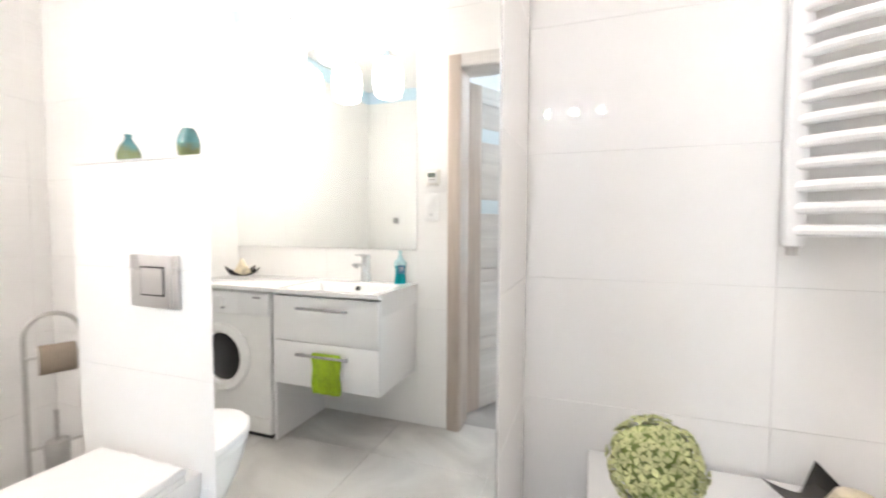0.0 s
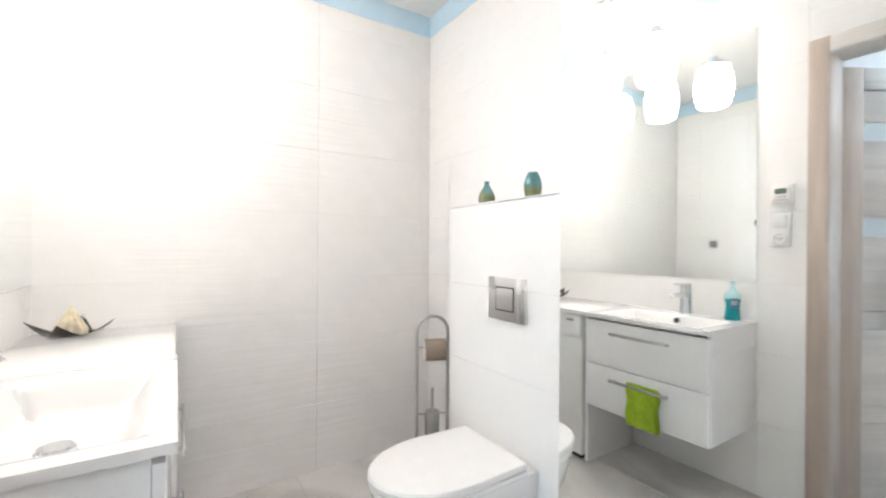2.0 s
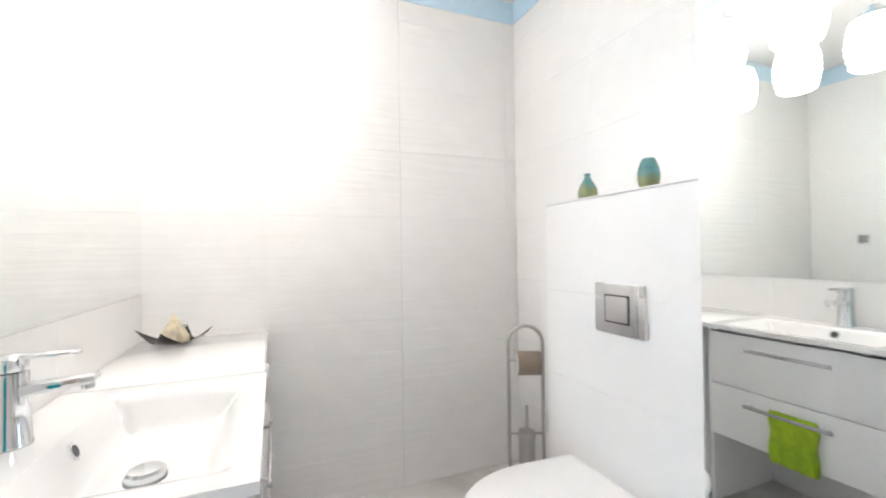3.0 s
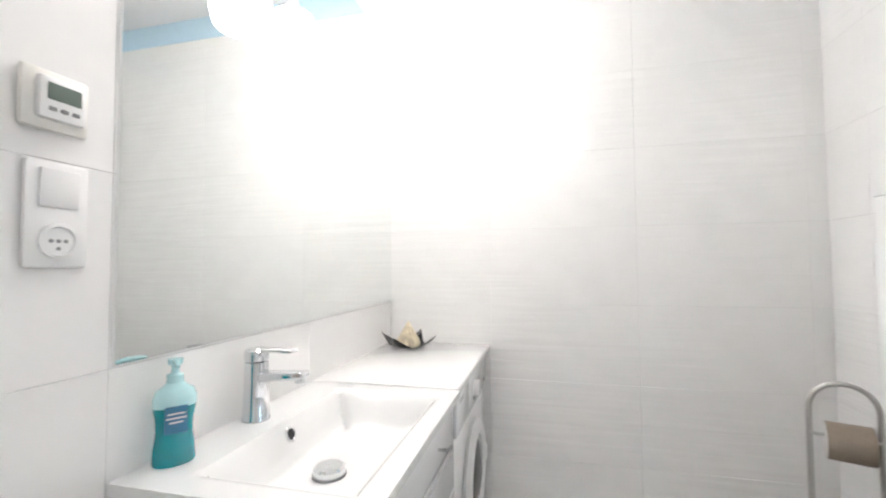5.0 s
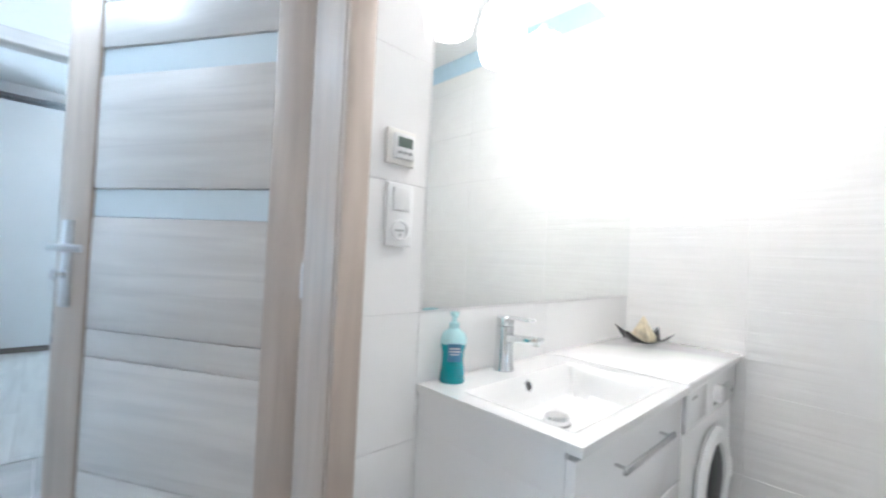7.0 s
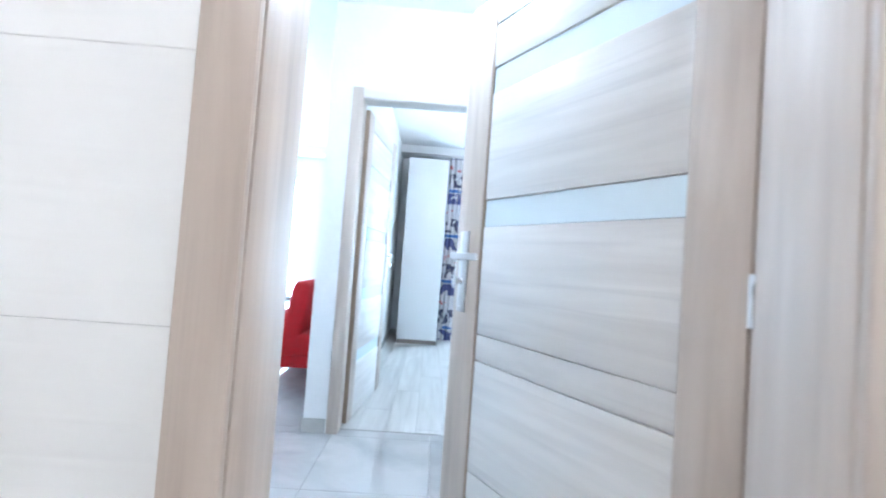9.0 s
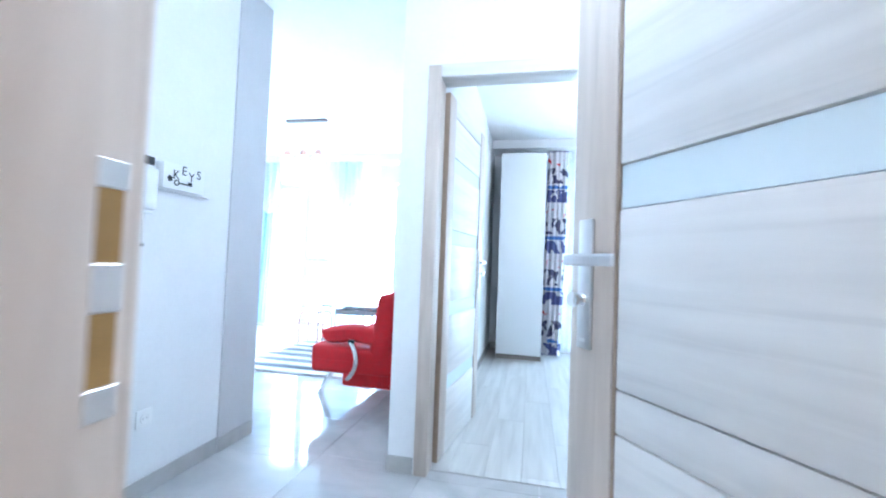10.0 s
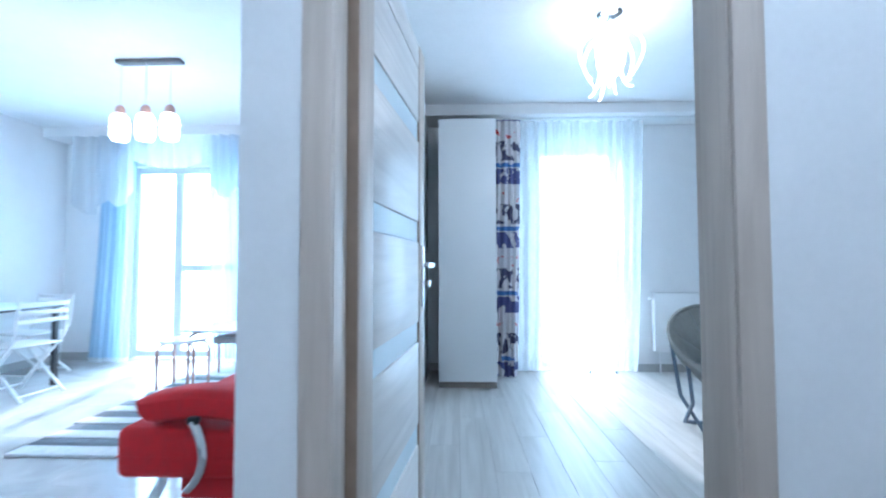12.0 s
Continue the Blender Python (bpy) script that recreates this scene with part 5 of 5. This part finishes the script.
cl = thing("chandelier", pose(-0.56, -4.03, RH), "lit chandelier with curved glass tendrils on a chrome canopy", "chandelier")
part("canopy", L([(0.0, 0.0), (0.075, 0.0), (0.075, -0.018), (0.05, -0.032), (0.0, -0.034)], seg=30), M["chrome"], cl)
part("stem", T([(0, 0, -0.03), (0, 0, -0.12)], 0.012, 12), M["chrome"], cl)
part("core", L([(0.03, -0.1), (0.07, -0.13), (0.085, -0.22), (0.08, -0.33), (0.05, -0.4), (0.0, -0.41)], seg=24, ripple=8, depth=0.1), M["bedglow"], cl, "glowing glass core")
rng = random.Random(7)
for k in range(14):
    a = 2 * math.pi * k / 14 + rng.uniform(-0.1, 0.1)
    big = k % 2 == 0
    r = 0.215 if big else 0.13
    c, s = math.cos(a), math.sin(a)
    if big:
        pts = bend((0.03 * c, 0.03 * s, -0.1), (r * 1.35 * c, r * 1.35 * s, -0.2), (r * 0.55 * c, r * 0.55 * s, -0.43), 12)
    else:
        pts = bend((0.05 * c, 0.05 * s, -0.3), (0.07 * c, 0.07 * s, -0.5), (r * c, r * s, -0.47 - rng.uniform(0, 0.05)), 10)
    part("glass_tendril", T(pts, [0.009 * (1 - 0.6 * i / (len(pts) - 1)) + 0.002 for i in range(len(pts))], 8), M["bedtendril"], cl)

rk = thing("folding_rack", pose(-1.0, -5.8, 0), "dark folding metal rack standing at the window behind tulle", "rack")
part("tube", T([(0.175, 0, 0.85), (-0.089, 0, 0.498), (-0.228, 0, 0.471), (-0.23, 0, 0.0)], 0.013, 8), M["tubegrey"], rk)
part("tube", T([(-0.089, 0, 0.498), (-0.075, 0, 0.36), (0.04, 0, 0.0)], 0.011, 8), M["tubegrey"], rk)
part("knob", L([(0.0, 0.0), (0.02, 0.004), (0.02, 0.03), (0.0, 0.034)], (0.178, 0, 0.845), 14), M["tubegrey"], rk)

# ---- living room ----
sf = thing("sofa", pose(0.965, -3.11, 0), "red upholstered sofa bed with chrome side bands, back to the wall", "sofa")
SL = 1.95
part("base", B(0.06, -SL + 0.05, 0.165, 0.56, -0.05, 0.27, 0.012), M["red"], sf)
seat = B(0.03, -SL, 0.265, 0.80, 0, 0.445, 0.035, 4)
for v in seat.verts:
    if v.co.x > 0.5:
        v.co.z += 0.02 * (v.co.x - 0.5) / 0.3 - (0.02 if v.co.z < 0.3 else 0)
part("seat", seat, M["red"], sf)
part("piping", B(0.05, -SL - 0.002, 0.352, 0.79, 0.002, 0.356), M["red"], sf)
back = B(-0.0, -SL, 0.36, 0.16, 0, 0.86, 0.05, 4)
for v in back.verts:
    t = (v.co.z - 0.36) / 0.5
    v.co.x = v.co.x * (1 - 0.15 * t) + 0.2 - 0.045 * t
part("backrest", back, M["red"], sf)
for y0, y1 in ((-0.2, -0.005), (-SL + 0.005, -SL + 0.2)):
    arm = bmesh.new()
    sec = []
    for i in range(13):
        u = 0.5 - 0.5 * math.cos(math.pi * i / 12)
        x = 0.2 + 0.52 * u
        top_z = 0.602 - 0.03 * (2 * u - 1) ** 2 + 0.012 * math.sin(3 * u)
        hgt = 0.115 * (1 - abs(2 * u - 1) ** 9) ** 0.5 + 0.012
        ring = []
        for k in range(14):
            a = 2 * math.pi * k / 14
            cy, cz = math.cos(a), math.sin(a)
            ring.append(((x), (y0 + y1) / 2 + (y1 - y0) / 2 * abs(cy) ** 0.6 * (1 if cy > 0 else -1), top_z - hgt / 2 + hgt / 2 * abs(cz) ** 0.7 * (1 if cz > 0 else -1)))
        sec.append(ring)
    loft(arm, sec)
    part("armrest", arm, M["red"], sf)
for y in (0.006, -SL - 0.006):
    pts = bend((0.475, y, 0.50), (0.37, y + (0.012 if y > 0 else -0.012), 0.34), (0.50, y, 0.225), 12)
    part("chrome_band", T(pts, 0.019, 10, flat=0.35), M["chrome"], sf, "curved chrome band")
    part("band_loop", B(0.455, y - 0.02, 0.485, 0.5, y + 0.008, 0.515, 0.006), M["black"], sf)
for y in (-0.3, -SL + 0.3):
    part("leg", T([(0.72, y, 0.285), (0.86, y, 0.012), (0.862, y, 0.0)], [0.02, 0.024, 0.024], 14), M["chrome"], sf, "splayed chrome leg")
    part("leg", T([(0.12, y, 0.2), (0.1, y, 0.0)], 0.02, 12), M["chrome"], sf)

rug = thing("rug", pose(1.28, -3.85, 0), "shaggy rug with uneven grey and pale stripes", "rug")
rng = random.Random(11)
for k in range(15):
    y0 = -0.12 * k + rng.uniform(-0.012, 0.012) * (k > 0)
    end = 1.76 + 0.004 * k + rng.uniform(-0.02, 0.02)
    bm = B(0, -0.12 * (k + 1) + 0.002, 0.0, end, -0.12 * k - 0.002, 0.014 + 0.004 * (k % 2 == 0), 0.005)
    for v in bm.verts:
        if v.co.x > 1:
            v.co.y += rng.uniform(-0.006, 0.006)
    part("stripe", bm, M["ruggrey"] if k % 2 else M["rugpale"], rug)


def bent_leg_table(name, m, top_bm, legs, h, label, category):
    root = thing(name, m, label, category)
    part("tabletop", top_bm, M["white"], root, "white laminate top")
    for x, y in legs:
        d = Vector((x, y, 0)).normalized()
        p = Vector((x, y, 0))
        pts = [p, p + Vector((0, 0, h * 0.5))] + bend(p + Vector((0, 0, h - 0.09)), p + Vector((0, 0, h - 0.012)), p - d * 0.09 + Vector((0, 0, h - 0.012)), 6) + [p - d * 0.16 + Vector((0, 0, h - 0.012))]
        part("leg", T(pts, 0.013, 10), M["rose"], root, "bent rosy leg")
    return root


bent_leg_table("stool", pose(2.88, -5.2, 0.017), L([(0.0, 0.412), (0.19, 0.412), (0.196, 0.418), (0.196, 0.43), (0.19, 0.436), (0.0, 0.436)], seg=36),
               [(0.2 * math.cos(a), 0.2 * math.sin(a)) for a in (0.6, 2.54, 3.74, 5.68)], 0.412, "round white stool with bent rosy legs on the rug", "stool")
tb = bent_leg_table("coffee_table", pose(2.5, -5.5, 0.0), B(-0.42, -0.3, 0.5, 0.42, 0.3, 0.522, 0.01, 3),
                    [(sx * 0.37, sy * 0.25) for sx in (-1, 1) for sy in (-1, 1)], 0.5, "low white coffee table with bent rosy legs", "table")
part("under_shelf", B(-0.4, -0.28, 0.4, 0.12, 0.28, 0.46, 0.004), M["grey"], tb, "dark drawer box under the top")

dt = thing("dining_table", pose(4.56, -4.62, 0), "white dining table with a dark edge and dark metal legs", "table")
part("tabletop", B(-0.42, -0.7, 0.742, 0.42, 0.7, 0.764, 0.004), M["frost"], dt)
part("edge_band", B(-0.425, -0.705, 0.722, 0.425, 0.705, 0.742, 0.003), M["black"], dt)
for sx in (-1, 1):
    for sy in (-1, 1):
        part("leg", B(sx * 0.39 - 0.02, sy * 0.66 - 0.02, 0, sx * 0.39 + 0.02, sy * 0.66 + 0.02, 0.722, 0.003), M["black"], dt)


def folding_chair(m, label):
    c = thing("folding_chair", m, label, "chair", "chairs round the dining table")
    part("seat", B(-0.2, -0.2, 0.435, 0.18, 0.2, 0.45, 0.006), M["plastic"], c)
    for s in (-1, 1):
        part("back_leg", T([(-0.24, s * 0.2, 0.82), (-0.2, s * 0.2, 0.5), (0.22, s * 0.19, 0.01)], 0.012, 10), M["plastic"], c)
        part("front_leg", T([(0.17, s * 0.17, 0.44), (-0.25, s * 0.17, 0.01)], 0.012, 10), M["plastic"], c)
    for z in (0.79, 0.72, 0.65):
        part("back_slat", B(-0.252 + (0.82 - z) * 0.12, -0.2, z - 0.018, -0.236 + (0.82 - z) * 0.12, 0.2, z + 0.018, 0.003), M["plastic"], c)
    part("foot_bar", T([(-0.21, -0.17, 0.05), (-0.21, 0.17, 0.05)], 0.008, 8), M["plastic"], c)
    part("foot_bar", T([(0.18, -0.19, 0.06), (0.18, 0.19, 0.06)], 0.008, 8), M["plastic"], c)
    return c


fc = folding_chair(pose(4.13, -4.92, 0, 0, 0, -4), "white folding chair pulled up to the dining table")
copy_thing(fc, pose(4.66, -5.52, 0, 0, 0, 86))

fv = thing("flower_vase", pose(4.6, -4.72, 0.764), "slim red vase with red artificial flowers on the dining table", "vase")
part("vase", L([(0.0, 0.0), (0.03, 0.0), (0.026, 0.02), (0.022, 0.17), (0.026, 0.2), (0.02, 0.2), (0.018, 0.03), (0.0, 0.03)], seg=20), M["red2"], fv)
rng = random.Random(2)
bm, bs = bmesh.new(), bmesh.new()
for k in range(9):
    tip = Vector((rng.uniform(-0.07, 0.07), rng.uniform(-0.07, 0.07), rng.uniform(0.3, 0.52)))
    sweep(bs, bend((0, 0, 0.15), (0, 0, 0.28), tip, 6), 0.003, 6)
    for q in range(9):
        a = q * 2.4
        d = Vector((math.cos(a), math.sin(a), 0.4 + 0.1 * q)).normalized()
        e = d.orthogonal().normalized()
        r = rng.uniform(0.025, 0.038)
        bm.faces.new([bm.verts.new(tip), bm.verts.new(tip + d * r * 0.6 + e * r * 0.45), bm.verts.new(tip + d * r), bm.verts.new(tip + d * r * 0.6 - e * r * 0.45)])
part("flowers", bm, M["red2"], fv, "red artificial blossoms")
part("stems", bs, M["leaf"], fv)
single("red_tray", L([(0.0, 0.0), (0.1, 0.0), (0.11, 0.012), (0.1, 0.012), (0.095, 0.004), (0.0, 0.004)], seg=28), M["red2"], "flat round red tray on the dining table", "tray", m=pose(4.5, -4.9, 0.764))
for dx in (-0.04, 0.04):
    single("candle_cup", L([(0.0, 0.0), (0.025, 0.0), (0.03, 0.05), (0.026, 0.05), (0.022, 0.006), (0.0, 0.006)], seg=20), M["red2"], "small red glass candle cup on the red tray", "candle cup", "candle cups", pose(4.5 + dx, -4.9, 0.7685))

lp = thing("triple_pendant", pose(2.745, -4.53, RH), "ceiling bar with three lit glass pendants over the room", "pendant lamp")
part("bar", B(-0.252, -0.03, -0.028, 0.252, 0.03, 0.0, 0.003), M["barmetal"], lp, "dark metal ceiling bar")
for x in (-0.165, 0.025, 0.225):
    part("cable", T([(x, 0, -0.028), (x, 0, -0.36)], 0.003, 6), M["plastic"], lp)
    part("cap", L([(0.0, -0.35), (0.02, -0.352), (0.034, -0.375), (0.036, -0.42), (0.0, -0.42)], (x, 0, 0), 20), M["rose"], lp)
    part("shade", L([(0.036, -0.42), (0.055, -0.44), (0.064, -0.5), (0.062, -0.58), (0.05, -0.62), (0.0, -0.622)], (x, 0, 0), 24), M["livglow"], lp, "glowing glass shade")


def blue_drape(x0, x1, t0, t1, seed, label):
    c = thing("curtain", pose(0, 0, 0), label, "curtain", "living room curtains")
    part("drape", drape(x0, x1, 0.06, 2.57, -6.1, 6, 0.035, (t0, t1), seed), M["bluecloth"], c)
    part("hem", drape(x0, x1, 0.02, 0.07, -6.1, 6, 0.04, (x0, x1), seed, 0.0, 3), M["whitecloth"], c, "white ruffled hem")


blue_drape(4.13, 4.6, 4.1, 4.46, 21, "pale blue floor-length curtain with a white hem")
blue_drape(2.55, 3.16, 2.7, 3.22, 22, "pale blue floor-length curtain gathered beside the window")
for x0, x1, seed, zb in ((4.33, 4.76, 31, 1.86), (4.04, 4.36, 34, 1.95), (2.8, 3.16, 33, 2.05), (2.4, 2.84, 35, 1.9)):
    single("valance", drape(x0, x1, zb, 2.578, -6.0, 3, 0.035, None, seed, 0.0, 20, 0.18), M["whitecloth"], "white gathered valance swag with a rounded lower edge", "valance", "living room valances")
single("valance", drape(3.16, 4.06, 2.3, 2.578, -6.0, 6, 0.022, None, 32, 0.0, 12, 0.1), M["whitecloth"], "short white gathered valance over the window", "valance", "living room valances")

# ---- outdoors ----
structure("ground", B(-400, -800, -9.2, 400, -9.0, -9.0), M["ground"], "distant town ground far below the balcony", "ground")
structure("balcony", B(-4, -7.9, -0.2, 7, -6.56, -0.02), M["brick"], "pale balcony slab outside the windows", "balcony")
structure("balcony_step", B(-4, -6.56, -0.2, 0.7, -6.13, -0.02), M["brick"], "pale balcony slab outside the bedroom window", "balcony")
# Self-lit card that blows the window views out to white.
structure("backdrop", B(-160, -90.2, -9, 160, -90, 70), M["distance"], "self-lit backdrop card giving a bright distance beyond the balcony", "backdrop")

# ---- daylight in the windows ----
window_light("window_light_bedroom", (BWX0 + BWX1) / 2, 1.15, 1.0, 2.2, BY - 0.2, 32)
window_light("window_light_living", (LWX0 + LWX1) / 2, 1.15, 2.0, 2.2, LY - 0.2, 78)

# ---- tiles, planks ----
joints_y = [0.80 - 0.6 * k for k in range(-2, 4)]
joints_x = [0.713 - 0.6 * k for k in range(-2, 6)]
tiles(wall_west, "x", XW, 1, YS, YN, 0, TOP, ROWS_Z, joints_y, M["tile"])
tiles(wall_east, "x", XE, -1, YS, YN, 0, TOP, ROWS_Z, joints_y, M["tile"])
tiles(wall_north, "y", YN, -1, XW + 0.006, -1.305, 0, TOP, ROWS_Z, joints_x, M["tile"])
tiles(wall_north, "y", YN, -1, -1.305, -0.572, 1.333, TOP, ROWS_Z, joints_x, M["tile"])
tiles(wall_north, "y", YN, -1, 0.157, XE - 0.006, 0, TOP, ROWS_Z, joints_x, M["flat_tile"])
tiles(mirror_pier, "x", 0.15, 1, 1.119, YN - 0.006, 0, TOP, ROWS_Z, [], M["flat_tile"])
tiles(cistern_wall, "y", 1.235, -1, -1.311, -0.572, 0, 1.325, ROWS_Z, [], M["flat_tile"])
tiles(cistern_wall, "x", -1.305, -1, 1.236, YN - 0.006, 0, 1.325, ROWS_Z, [], M["flat_tile"])
tiles(wall_south, "y", YS, 1, XW + 0.006, -0.42, 0, TOP, ROWS_Z, [-0.6, -1.2, -1.8], M["flat_tile"])
tiles(wall_south, "y", YS, 1, 0.456, XE - 0.006, 0, TOP, ROWS_Z, joints_x, M["tile"])
tiles(wall_south, "y", YS, 1, -0.42, 0.456, 2.046, TOP, ROWS_Z, [0.0], M["tile"])


def floor_tiles(parent, x0, y0, x1, y1, sx, sy, ox, oy, material, name="tile", stagger=0.0, gap=0.002, thick=0.006, z=-0.006):
    """Floor pieces laid in a grid, cut at the edges."""
    cache = {}
    j = math.floor((y0 - oy) / sy) if not stagger else 0
    cols = []
    i = math.floor((x0 - ox) / sx)
    while ox + i * sx < x1:
        a, b = max(x0, ox + i * sx), min(x1, ox + (i + 1) * sx)
        shift = oy + ((i * stagger) % 1.0) * sy
        j = math.floor((y0 - shift) / sy)
        while shift + j * sy < y1:
            c, d = max(y0, shift + j * sy), min(y1, shift + (j + 1) * sy)
            w, hgt = round(b - a, 4), round(d - c, 4)
            if w > 0.01 and hgt > 0.01:
                if (w, hgt) not in cache:
                    cache[w, hgt] = mesh_of(name, B(-w / 2 + gap / 2, -hgt / 2 + gap / 2, 0, w / 2 - gap / 2, hgt / 2 - gap / 2, thick, 0.001, 1), material)
                ob = new(name, cache[w, hgt])
                ob.location = ((a + b) / 2, (c + d) / 2, z)
                ob.parent = parent
            j += 1
        i += 1


floor_tiles(bath_floor, XW, YS - 0.085, XE, YN, 0.6, 0.6, -0.7, 0.1, M["bathfloor"])
floor_tiles(hall_floor, -1.6, FY - 0.07, 1.86, YS - 0.085, 0.6, 0.6, 0.1, 0.05, M["hallfloor"])
floor_tiles(hall_floor, PX, LY, LX, FY - 0.07, 0.6, 0.6, 0.1, 0.05, M["hallfloor"])
floor_tiles(bed_floor, -3.0, BY, FX1, FY - 0.07, 0.19, 1.25, 0.0, 0.0, M["plank"], "plank", 0.37, 0.0015, 0.006, -0.001)
